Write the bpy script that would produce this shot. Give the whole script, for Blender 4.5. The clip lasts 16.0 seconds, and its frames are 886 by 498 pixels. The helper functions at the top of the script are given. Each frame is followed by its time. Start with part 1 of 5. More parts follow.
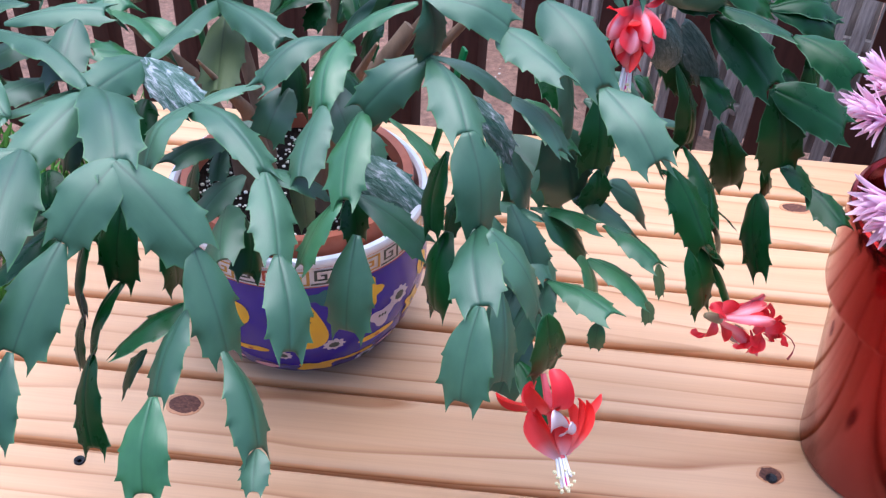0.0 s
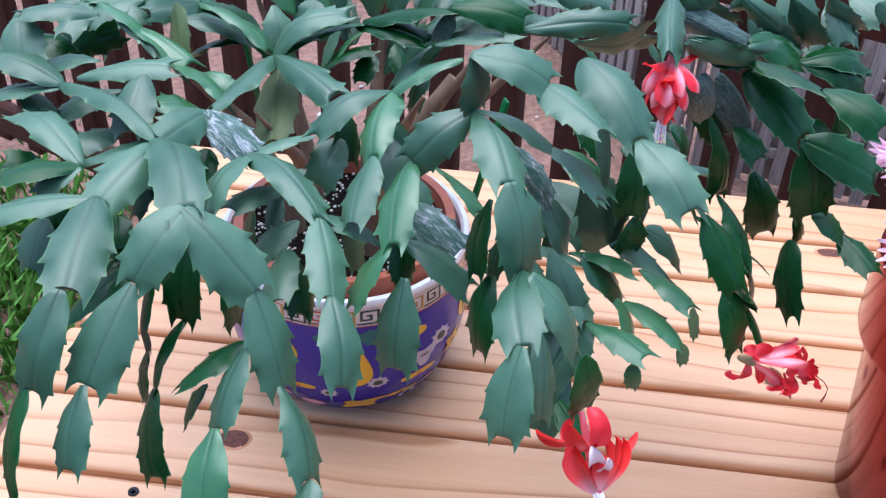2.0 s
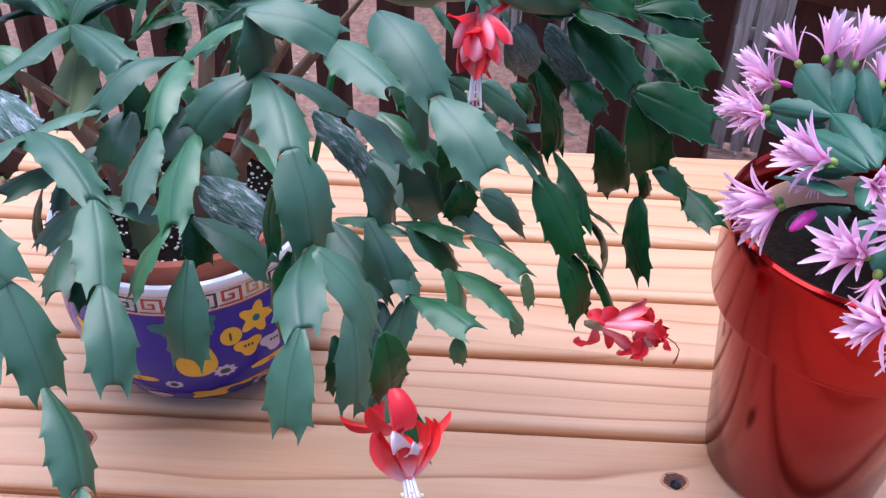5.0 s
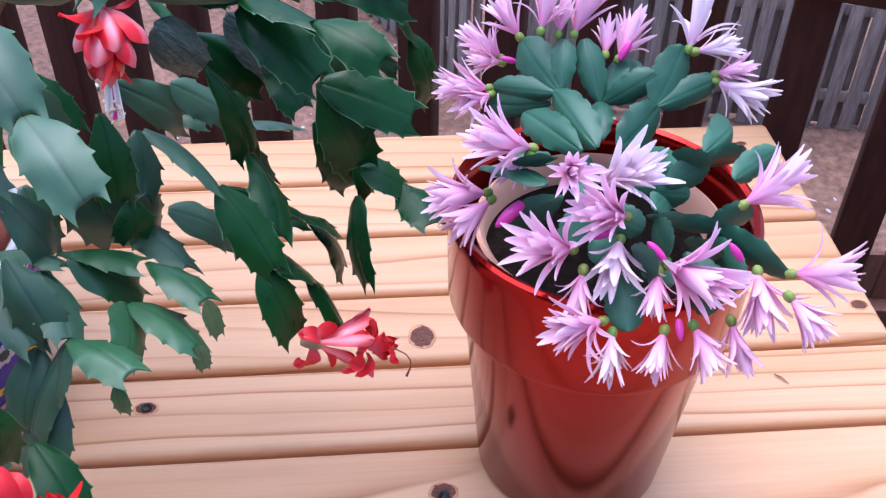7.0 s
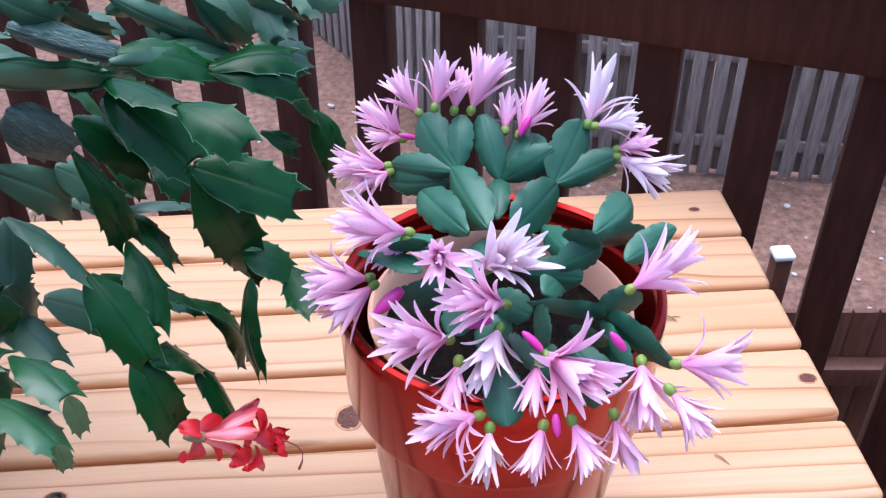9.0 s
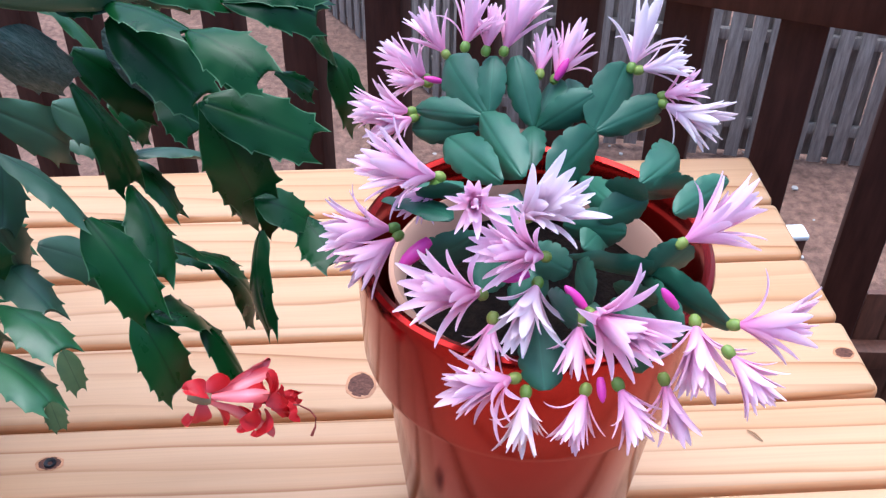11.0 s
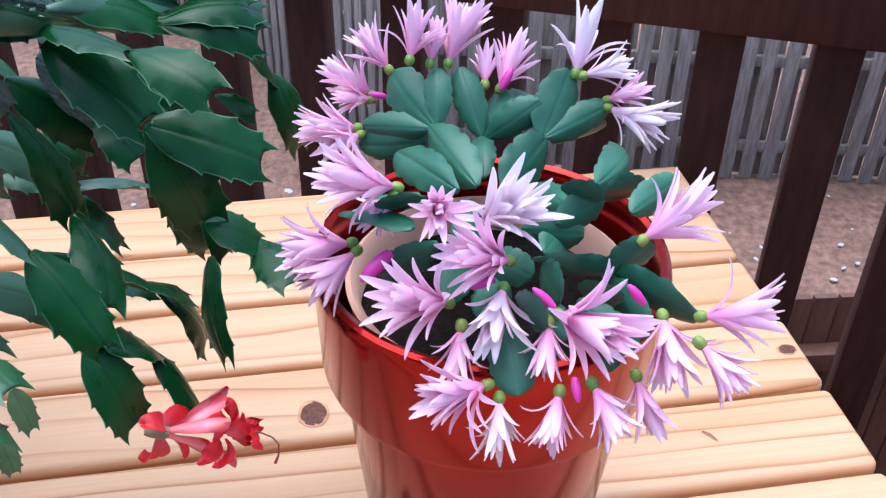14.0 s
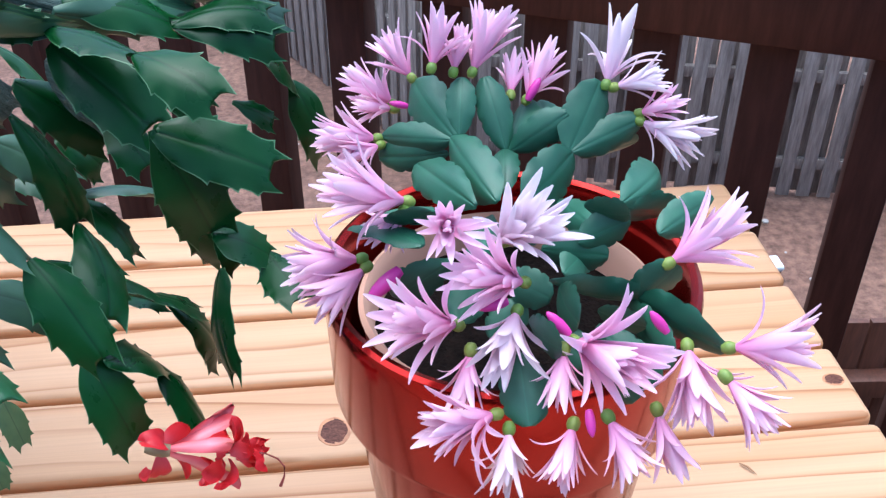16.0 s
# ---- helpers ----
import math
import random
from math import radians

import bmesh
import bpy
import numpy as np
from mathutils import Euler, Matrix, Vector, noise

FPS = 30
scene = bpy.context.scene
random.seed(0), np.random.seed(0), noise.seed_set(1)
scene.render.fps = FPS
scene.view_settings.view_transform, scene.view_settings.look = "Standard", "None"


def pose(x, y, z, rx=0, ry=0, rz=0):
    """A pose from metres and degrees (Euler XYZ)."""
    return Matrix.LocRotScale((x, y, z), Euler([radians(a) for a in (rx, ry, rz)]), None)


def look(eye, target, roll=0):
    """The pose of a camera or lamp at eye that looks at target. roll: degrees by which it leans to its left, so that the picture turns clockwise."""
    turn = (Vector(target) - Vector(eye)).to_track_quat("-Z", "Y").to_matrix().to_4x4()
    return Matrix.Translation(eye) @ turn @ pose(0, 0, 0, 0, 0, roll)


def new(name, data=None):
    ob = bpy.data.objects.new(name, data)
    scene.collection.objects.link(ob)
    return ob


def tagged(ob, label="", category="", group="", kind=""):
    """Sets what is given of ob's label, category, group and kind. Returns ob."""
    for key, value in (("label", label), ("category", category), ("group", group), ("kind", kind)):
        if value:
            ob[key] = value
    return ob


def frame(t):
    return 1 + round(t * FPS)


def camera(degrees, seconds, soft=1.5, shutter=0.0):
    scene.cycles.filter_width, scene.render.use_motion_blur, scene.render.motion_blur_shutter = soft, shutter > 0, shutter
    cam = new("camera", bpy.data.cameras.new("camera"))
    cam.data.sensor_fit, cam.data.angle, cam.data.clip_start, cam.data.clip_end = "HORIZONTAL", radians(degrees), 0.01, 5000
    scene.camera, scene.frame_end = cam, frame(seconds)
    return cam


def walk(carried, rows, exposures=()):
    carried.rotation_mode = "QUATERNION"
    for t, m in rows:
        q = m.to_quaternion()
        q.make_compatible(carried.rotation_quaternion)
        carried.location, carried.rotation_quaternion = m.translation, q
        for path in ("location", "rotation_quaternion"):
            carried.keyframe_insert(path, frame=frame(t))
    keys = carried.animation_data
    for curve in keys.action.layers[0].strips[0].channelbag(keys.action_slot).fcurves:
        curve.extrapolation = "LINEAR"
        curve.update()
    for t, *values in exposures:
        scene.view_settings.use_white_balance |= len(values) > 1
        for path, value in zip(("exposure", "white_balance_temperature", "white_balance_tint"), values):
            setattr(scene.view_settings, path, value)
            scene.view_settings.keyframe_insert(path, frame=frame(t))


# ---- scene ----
cam = camera(48.50, 16.0, 1.3)
PATH = [
    (0, (0.0050, -0.1016, 0.6679), (-0.0405, 0.6677, 0.0307), 3.28),
    (0.5, (-0.0052, -0.1058, 0.6771), (-0.0488, 0.6681, 0.0453), 3.71),
    (1, (-0.0060, -0.1174, 0.6859), (-0.0677, 0.6692, 0.0717), 3.00),
    (1.5, (-0.0038, -0.1247, 0.6879), (-0.0789, 0.6656, 0.0798), 2.59),
    (2, (0.0021, -0.1256, 0.6884), (-0.0838, 0.6652, 0.0825), 1.92),
    (2.5, (0.0072, -0.1182, 0.6835), (-0.0795, 0.6720, 0.0768), 1.64),
    (3, (0.0030, -0.1146, 0.6825), (-0.0719, 0.6757, 0.0744), 2.30),
    (3.2, (0.0026, -0.1151, 0.6834), (-0.0714, 0.6755, 0.0755), 2.36),
    (5.3, (0.0967, -0.0722, 0.6539), (0.0807, 0.7065, 0.0267), 1.35),
    (5.5, (0.1044, -0.0644, 0.6490), (0.0963, 0.7138, 0.0211), 1.40),
    (6, (0.1298, -0.0471, 0.6472), (0.1411, 0.7213, 0.0074), 1.36),
    (6.5, (0.1758, -0.0307, 0.6434), (0.2154, 0.7339, 0.0001), 1.06),
    (7, (0.2158, -0.0127, 0.6404), (0.2854, 0.7465, -0.0067), 1.06),
    (7.5, (0.2426, 0.0058, 0.6366), (0.3203, 0.7675, -0.0066), 0.98),
    (8, (0.2636, 0.0182, 0.6311), (0.3305, 0.7832, -0.0095), 0.12),
    (8.5, (0.2870, 0.0183, 0.6298), (0.3297, 0.7901, -0.0046), -0.95),
    (9, (0.2967, 0.0135, 0.6376), (0.3528, 0.8092, 0.0345), -0.42),
    (9.5, (0.2786, 0.0176, 0.6143), (0.3534, 0.8155, 0.0162), 0.89),
    (9.7, (0.2710, 0.0211, 0.6088), (0.3476, 0.8081, -0.0035), 1.28),
    (11.8, (0.2878, 0.0482, 0.5946), (0.3353, 0.8312, -0.0256), 0.11),
    (12, (0.2869, 0.0460, 0.5964), (0.3403, 0.8321, -0.0195), 0.21),
    (12.5, (0.2873, 0.0455, 0.5909), (0.3569, 0.8401, -0.0122), -0.15),
    (13, (0.2791, 0.0479, 0.5877), (0.3761, 0.8439, -0.0097), 0.29),
    (13.5, (0.2714, 0.0453, 0.5834), (0.3878, 0.8428, -0.0085), 0.37),
    (14, (0.2623, 0.0424, 0.5825), (0.3987, 0.8371, -0.0089), 0.74),
    (14.5, (0.2558, 0.0407, 0.5829), (0.4033, 0.8338, -0.0081), 1.24),
    (15, (0.2640, 0.0448, 0.5872), (0.3892, 0.8421, -0.0033), 0.40),
    (15.5, (0.2789, 0.0485, 0.5773), (0.3755, 0.8579, -0.0020), -0.23),
    (16, (0.2849, 0.0632, 0.5694), (0.3691, 0.8718, -0.0129), -0.13),
]
EXPOSURES = [(0.0, 1.21, 5420, 13), (3.2, 1.24, 5420, 13), (5.5, 1.08, 5400, 22), (7.5, 1.06, 5400, 17), (9.5, 1.11, 5380, 10), (16.0, 1.13, 5340, 4)]
walk(cam, [(t, look(eye, target, roll)) for t, eye, target, roll in PATH], EXPOSURES)

# ---- world and light: soft overcast daylight on a porch deck ----
world = bpy.data.worlds.new("world")
scene.world = world
world.use_nodes = True
wn = world.node_tree.nodes
sky = wn.new("ShaderNodeTexSky")
sky.sky_type, sky.sun_disc = "NISHITA", False
sky.sun_elevation, sky.sun_rotation = radians(79), radians(340)
sky.dust_density = 4.0
world.node_tree.links.new(sky.outputs[0], wn["Background"].inputs[0])
wn["Background"].inputs[1].default_value = 0.14
sun = new("sun", bpy.data.lights.new("sun", "SUN"))
sun.data.energy, sun.data.angle, sun.data.color = 1.5, radians(75), (1.0, 0.98, 0.96)
sun.matrix_basis = look((-0.15, 0.42, 2.3), (0, 0, 0))


# ---- materials ----
def mat(name, color, rough=0.5, metal=0.0, coat=0.0):
    m = bpy.data.materials.new(name)
    m.use_nodes = True
    b = m.node_tree.nodes["Principled BSDF"]
    b.inputs["Base Color"].default_value = (*color, 1)
    b.inputs["Roughness"].default_value = rough
    b.inputs["Metallic"].default_value = metal
    b.inputs["Coat Weight"].default_value = coat
    return m


class Nodes:
    """Short hand for one material's nodes."""

    def __init__(self, m):
        self.t = m.node_tree
        self.b = self.t.nodes["Principled BSDF"]

    def add(self, kind, **values):
        n = self.t.nodes.new(kind)
        for k, v in values.items():
            n.inputs[k.replace("_", " ")].default_value = v
        return n

    def to(self, a, b):
        self.t.links.new(a, b)

    def coords(self, scale=(1, 1, 1), shift=False, kind="Object"):
        c, mp = self.add("ShaderNodeTexCoord"), self.add("ShaderNodeMapping")
        mp.inputs["Scale"].default_value = scale
        self.to(c.outputs[kind], mp.inputs["Vector"])
        if shift:
            info, mul = self.add("ShaderNodeObjectInfo"), self.add("ShaderNodeMath")
            mul.operation = "MULTIPLY"
            mul.inputs[1].default_value = 37.0
            self.to(info.outputs["Random"], mul.inputs[0])
            self.to(mul.outputs[0], mp.inputs["Location"])
        return mp.outputs[0]

    def noise(self, vec, scale, detail=4.0, rough=0.55, dist=0.0):
        n = self.add("ShaderNodeTexNoise", Scale=scale, Detail=detail, Roughness=rough, Distortion=dist)
        self.to(vec, n.inputs["Vector"])
        return n.outputs["Fac"]

    def ramp(self, fac, *stops):
        r = self.t.nodes.new("ShaderNodeValToRGB")
        el = r.color_ramp.elements
        while len(el) < len(stops):
            el.new(0.5)
        for e, (p, c) in zip(el, stops):
            e.position, e.color = p, (*c, 1)
        self.to(fac, r.inputs[0])
        return r.outputs[0]

    def mix(self, fac, a, b, mode="MIX"):
        m = self.t.nodes.new("ShaderNodeMix")
        m.data_type, m.blend_type = "RGBA", mode
        for sock, v in ((m.inputs[0], fac), (m.inputs[6], a), (m.inputs[7], b)):
            if isinstance(v, (int, float)):
                sock.default_value = v
            elif isinstance(v, tuple):
                sock.default_value = (*v, 1)
            else:
                self.to(v, sock)
        return m.outputs[2]

    def color(self, sock):
        self.to(sock, self.b.inputs["Base Color"])

    def bump(self, height, strength, dist=0.001):
        bp = self.add("ShaderNodeBump", Strength=strength, Distance=dist)
        self.to(height, bp.inputs["Height"])
        self.to(bp.outputs[0], self.b.inputs["Normal"])


def pine(name, tint):
    m = mat(name, (0.75, 0.53, 0.36), 0.45)
    m.node_tree.nodes["Principled BSDF"].inputs["Specular IOR Level"].default_value = 0.28
    n = Nodes(m)
    info, comb = n.add("ShaderNodeObjectInfo"), n.add("ShaderNodeCombineXYZ")
    for sock, (a, b) in zip(("X", "Y", "Z"), ((9.0, 0.0), (0.5, -0.25), (-0.05, -0.025))):
        mul = n.add("ShaderNodeMath")
        mul.operation = "MULTIPLY_ADD"
        mul.inputs[1].default_value, mul.inputs[2].default_value = a, b
        wob = n.add("ShaderNodeMath")
        wob.operation = "FRACT"
        big = n.add("ShaderNodeMath")
        big.operation = "MULTIPLY"
        big.inputs[1].default_value = {"X": 1.0, "Y": 7.3, "Z": 13.7}[sock]
        n.to(info.outputs["Random"], big.inputs[0])
        n.to(big.outputs[0], wob.inputs[0])
        n.to(wob.outputs[0], mul.inputs[0])
        n.to(mul.outputs[0], comb.inputs[sock])
    c, mp = n.add("ShaderNodeTexCoord"), n.add("ShaderNodeMapping")
    n.to(c.outputs["Object"], mp.inputs["Vector"])
    n.to(comb.outputs[0], mp.inputs["Location"])
    mp.inputs["Rotation"].default_value = (0, radians(13), radians(5))
    mp.inputs["Scale"].default_value = (0.12, 0.55, 1.0)
    ring = n.add("ShaderNodeTexWave", Scale=25.0, Distortion=10.0, Detail=3.0)
    ring.inputs["Detail Scale"].default_value = 0.35
    ring.inputs["Detail Roughness"].default_value = 0.55
    ring.wave_type, ring.rings_direction, ring.wave_profile = "RINGS", "X", "SAW"
    n.to(mp.outputs[0], ring.inputs["Vector"])
    late = n.ramp(ring.outputs["Fac"], (0.0, (0.765, 0.57, 0.42)), (0.62, (0.755, 0.555, 0.405)), (0.82, (0.71, 0.49, 0.33)), (0.955, (0.45, 0.235, 0.12)), (1.0, (0.74, 0.54, 0.39)))
    fibre = n.noise(n.coords((5.0, 500.0, 500.0), True), 1.0, 3.0, 0.6)
    broad = n.noise(n.coords((1.2, 14.0, 9.0), True), 2.0, 3.0, 0.5)
    blot = n.ramp(broad, (0.3, (0.93, 0.86, 0.78)), (0.62, (1.04, 1.04, 1.04)))
    weak = n.ramp(n.noise(n.coords((0.7, 22.0, 9.0), True), 1.6, 2.0, 0.5), (0.32, (0.25, 0.25, 0.25)), (0.6, (1.0, 1.0, 1.0)))
    base = n.mix(1.0, n.mix(weak, (0.754, 0.572, 0.418), late), blot, "MULTIPLY")
    n.color(n.mix(1.0, base, n.ramp(fibre, (0.3, tuple(c * 0.93 for c in tint)), (0.6, tint)), "MULTIPLY"))
    n.bump(fibre, 0.1, 0.0005)
    return m


def stained(name, color, rough=0.45):
    m = mat(name, color, rough)
    n = Nodes(m)
    fac = n.noise(n.coords((14, 14, 2.0), True), 6.0, 5.0, 0.6)
    n.color(n.ramp(fac, (0.25, tuple(0.6 * c for c in color)), (0.75, tuple(1.35 * c for c in color))))
    n.bump(fac, 0.25, 0.002)
    return m


def weathered():
    m = mat("weathered_wood", (0.3, 0.26, 0.23), 0.85)
    n = Nodes(m)
    fac = n.noise(n.coords((30, 30, 3), True), 2.0, 6.0, 0.65)
    n.color(n.ramp(fac, (0.25, (0.12, 0.098, 0.088)), (0.55, (0.27, 0.232, 0.21)), (0.8, (0.40, 0.36, 0.33))))
    n.bump(fac, 0.5, 0.004)
    return m


def dirt():
    m = mat("red_dirt", (0.3, 0.2, 0.16), 0.95)
    n = Nodes(m)
    big = n.noise(n.coords(), 1.3, 5.0, 0.6)
    small = n.noise(n.coords(), 22.0, 6.0, 0.7)
    soil = n.ramp(big, (0.3, (0.135, 0.068, 0.047)), (0.7, (0.26, 0.145, 0.106)))
    speck = n.ramp(small, (0.32, (0.45, 0.42, 0.40)), (0.5, (1.0, 1.0, 1.0)), (0.72, (1.8, 1.8, 1.75)))
    n.color(n.mix(0.8, soil, speck, "MULTIPLY"))
    n.bump(small, 0.8, 0.03)
    return m


def leaf_mat(name, dark, light, rough=0.34, spec=0.5, rib=0.62):
    """A succulent segment: tone from piece to piece, mottling, a darker midrib line and lengthwise fine relief."""
    m = mat(name, dark, rough)
    n = Nodes(m)
    info = n.add("ShaderNodeObjectInfo")
    vec = n.coords((1, 1, 1), True)
    big = n.noise(vec, 3.0, 4.0, 0.55)
    fine = n.noise(n.coords((34, 5, 1), True), 1.0, 4.0, 0.6)
    tone = n.mix(info.outputs["Random"], dark, light)
    blot = n.ramp(big, (0.3, (0.80, 0.84, 0.82)), (0.7, (1.14, 1.10, 1.06)))
    base = n.mix(1.0, tone, blot, "MULTIPLY")
    c, sep, ab = n.add("ShaderNodeTexCoord"), n.add("ShaderNodeSeparateXYZ"), n.add("ShaderNodeMath")
    ab.operation = "ABSOLUTE"
    n.to(c.outputs["Object"], sep.inputs[0])
    n.to(sep.outputs["X"], ab.inputs[0])
    vein = n.ramp(ab.outputs[0], (0.0, (rib,) * 3), (0.028, (1.0, 1.0, 1.0)))
    n.color(n.mix(1.0, base, vein, "MULTIPLY"))
    rr = n.ramp(big, (0.3, (rough - 0.05,) * 3), (0.75, (rough + 0.09,) * 3))
    n.to(rr, n.b.inputs["Roughness"])
    n.b.inputs["Specular IOR Level"].default_value = spec
    n.bump(fine, 0.025, 0.012)
    return m


def soil_mat():
    m = mat("potting_soil", (0.03, 0.02, 0.015), 0.95)
    n = Nodes(m)
    f1 = n.noise(n.coords(), 160.0, 4.0, 0.7)
    n.color(n.ramp(f1, (0.3, (0.003, 0.0022, 0.002)), (0.7, (0.018, 0.011, 0.008))))
    n.bump(f1, 1.0, 0.004)
    return m


def terracotta():
    m = mat("terracotta", (0.42, 0.115, 0.06), 0.55)
    n = Nodes(m)
    f1 = n.noise(n.coords(), 40.0, 5.0, 0.6)
    n.color(n.ramp(f1, (0.3, (0.36, 0.085, 0.04)), (0.75, (0.48, 0.15, 0.085))))
    n.bump(f1, 0.1, 0.001)
    return m


def petal_mat(name, root, mid, tip, rough=0.4):
    """Colour runs along the petal's length (its own y axis, 0 to 1)."""
    m = mat(name, mid, rough)
    n = Nodes(m)
    c, sep = n.add("ShaderNodeTexCoord"), n.add("ShaderNodeSeparateXYZ")
    n.to(c.outputs["Object"], sep.inputs[0])
    along = n.ramp(sep.outputs["Y"], (0.0, root), (0.45, mid), (1.0, tip))
    streak = n.noise(n.coords((60, 1.5, 1), True), 1.0, 3.0, 0.6)
    info = n.add("ShaderNodeObjectInfo")
    vary = n.ramp(info.outputs["Random"], (0.0, (0.96, 0.92, 0.95)), (1.0, (1.03, 1.05, 1.03)))
    n.color(n.mix(1.0, n.mix(1.0, along, vary, "MULTIPLY"), n.ramp(streak, (0.3, (0.97, 0.94, 0.96)), (0.7, (1.02, 1.03, 1.02))), "MULTIPLY"))
    glow, both = n.add("ShaderNodeBsdfTranslucent"), n.add("ShaderNodeMixShader")
    glow.inputs["Color"].default_value = (*(0.4 * a + 0.6 * b for a, b in zip(mid, tip)), 1)
    both.inputs[0].default_value = 0.46
    n.to(n.b.outputs[0], both.inputs[1])
    n.to(glow.outputs[0], both.inputs[2])
    n.to(both.outputs[0], n.t.nodes["Material Output"].inputs["Surface"])
    return m


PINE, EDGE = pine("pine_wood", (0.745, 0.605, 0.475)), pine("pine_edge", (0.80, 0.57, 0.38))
DARK, GREY, DIRT = stained("brown_stain", (0.060, 0.020, 0.013), 0.6), weathered(), dirt()
DARK.node_tree.nodes["Principled BSDF"].inputs["Specular IOR Level"].default_value = 0.25
LOWSTAIN = stained("red_brown_stain", (0.10, 0.035, 0.02), 0.6)
SOIL, CLAY = soil_mat(), terracotta()
SOIL.node_tree.nodes["Principled BSDF"].inputs["Specular IOR Level"].default_value = 0.1
RED = mat("red_glaze", (0.31, 0.008, 0.006), 0.16, 0.86, 0.08)
RED.node_tree.nodes["Principled BSDF"].inputs["Coat Roughness"].default_value = 0.06
BLUE = mat("blue_glaze", (0.012, 0.006, 0.27), 0.2, 0.0, 0.0)
WHITE = mat("white_glaze", (0.72, 0.73, 0.78), 0.15, 0.0, 0.5)
BUFF = mat("buff_clay", (0.62, 0.36, 0.26), 0.7)


def knot_wood():
    m = mat("knot_wood", (0.14, 0.06, 0.045), 0.5)
    n = Nodes(m)
    f1 = n.noise(n.coords((1, 1.6, 1), True), 260.0, 4.0, 0.6, 0.8)
    n.color(n.ramp(f1, (0.3, (0.05, 0.022, 0.017)), (0.6, (0.14, 0.056, 0.038)), (0.8, (0.24, 0.105, 0.065))))
    return m


KNOT, HALO = knot_wood(), stained("knot_halo", (0.46, 0.20, 0.09), 0.5)
KNOT.node_tree.nodes["Principled BSDF"].inputs["Specular IOR Level"].default_value = 0.12
STEEL = mat("dark_screw", (0.012, 0.012, 0.015), 0.5, 0.3)
LEAF = leaf_mat("cactus_leaf", (0.018, 0.072, 0.035), (0.048, 0.124, 0.068), 0.46, 0.66)
# a deep green of its own, darkened further so shade sits in the colour
DEEP_SHADED = leaf_mat("deep_shaded_leaf", (0.003, 0.036, 0.007), (0.008, 0.060, 0.013), 0.30, 0.24)
FRESH = leaf_mat("fresh_green_leaf", (0.020, 0.092, 0.028), (0.040, 0.135, 0.055), 0.34, 0.6)
EASTER = leaf_mat("easter_leaf", (0.016, 0.082, 0.048), (0.038, 0.135, 0.082), 0.46, 0.5, 1.25)
LEAF_EDGE = mat("leaf_edge", (0.05, 0.13, 0.05), 0.5)
BARK = stained("woody_stem", (0.20, 0.13, 0.085), 0.9)


def wrinkled():
    m = mat("wrinkled_leaf", (0.03, 0.07, 0.06), 0.42)
    n = Nodes(m)
    f1 = n.noise(n.coords((10, 3.2, 1), True), 2.0, 5.0, 0.62, 1.2)
    n.color(n.ramp(f1, (0.38, (0.045, 0.095, 0.075)), (0.55, (0.10, 0.17, 0.145)), (0.66, (0.19, 0.25, 0.225)), (0.74, (0.40, 0.44, 0.43))))
    n.bump(f1, 0.8, 0.01)
    return m


WRINKLE = wrinkled()


# ---- mesh helpers ----
def mesh_of(name, bm, material, smooth=True, sharp=40):
    bmesh.ops.recalc_face_normals(bm, faces=bm.faces)
    me = bpy.data.meshes.new(name)
    bm.to_mesh(me)
    bm.free()
    if smooth:
        me.shade_smooth()
        me.set_sharp_from_angle(angle=radians(sharp))
    for m in material if isinstance(material, (list, tuple)) else [material]:
        me.materials.append(m)
    return me


def part(name, bm, material, parent=None, label="", m=None, smooth=True, sharp=40):
    ob = new(name, bm if isinstance(bm, bpy.types.Mesh) else mesh_of(name, bm, material, smooth, sharp))
    if m is not None:
        ob.matrix_basis = m
    ob.parent = parent
    return tagged(ob, label)


def box(size, center=(0, 0, 0), bevel=0.0, segs=2):
    bm = bmesh.new()
    bmesh.ops.create_cube(bm, size=1.0, matrix=Matrix.Translation(center) @ Matrix.Diagonal((*size, 1)))
    if bevel:
        bmesh.ops.bevel(bm, geom=bm.edges[:], offset=bevel, segments=segs, affect="EDGES", profile=0.5)
    return bm


def lathe(profile, segs=96):
    """Spins (radius, height) pairs round z."""
    bm = bmesh.new()
    rings = []
    for r, z in profile:
        if r < 1e-5:
            rings.append([bm.verts.new((0, 0, z))])
        else:
            rings.append([bm.verts.new((r * math.cos(2 * math.pi * i / segs), r * math.sin(2 * math.pi * i / segs), z)) for i in range(segs)])
    for a, b in zip(rings, rings[1:]):
        for i in range(segs):
            j = (i + 1) % segs
            if len(a) == 1 and len(b) > 1:
                bm.faces.new((a[0], b[j], b[i]))
            elif len(b) == 1 and len(a) > 1:
                bm.faces.new((a[i], a[j], b[0]))
            elif len(a) > 1:
                bm.faces.new((a[i], a[j], b[j], b[i]))
    return bm


def tube(points, radii, segs=8):
    """A tapered tube through points."""
    bm = bmesh.new()
    pts = [Vector(p) for p in points]
    rings = []
    for i, p in enumerate(pts):
        d = (pts[min(i + 1, len(pts) - 1)] - pts[max(i - 1, 0)]).normalized()
        q = d.to_track_quat("Z", "Y")
        rings.append([bm.verts.new(p + q @ Vector((radii[i] * math.cos(2 * math.pi * k / segs), radii[i] * math.sin(2 * math.pi * k / segs), 0))) for k in range(segs)])
    for a, b in zip(rings, rings[1:]):
        for k in range(segs):
            bm.faces.new((a[k], a[(k + 1) % segs], b[(k + 1) % segs], b[k]))
    bm.faces.new(rings[0][::-1])
    bm.faces.new(rings[-1])
    return bm


def thing(name, label, category, group="", at=(0, 0, 0)):
    ob = new(name)
    ob.empty_display_size = 0.02
    ob.location = at
    return tagged(ob, label, category, group)


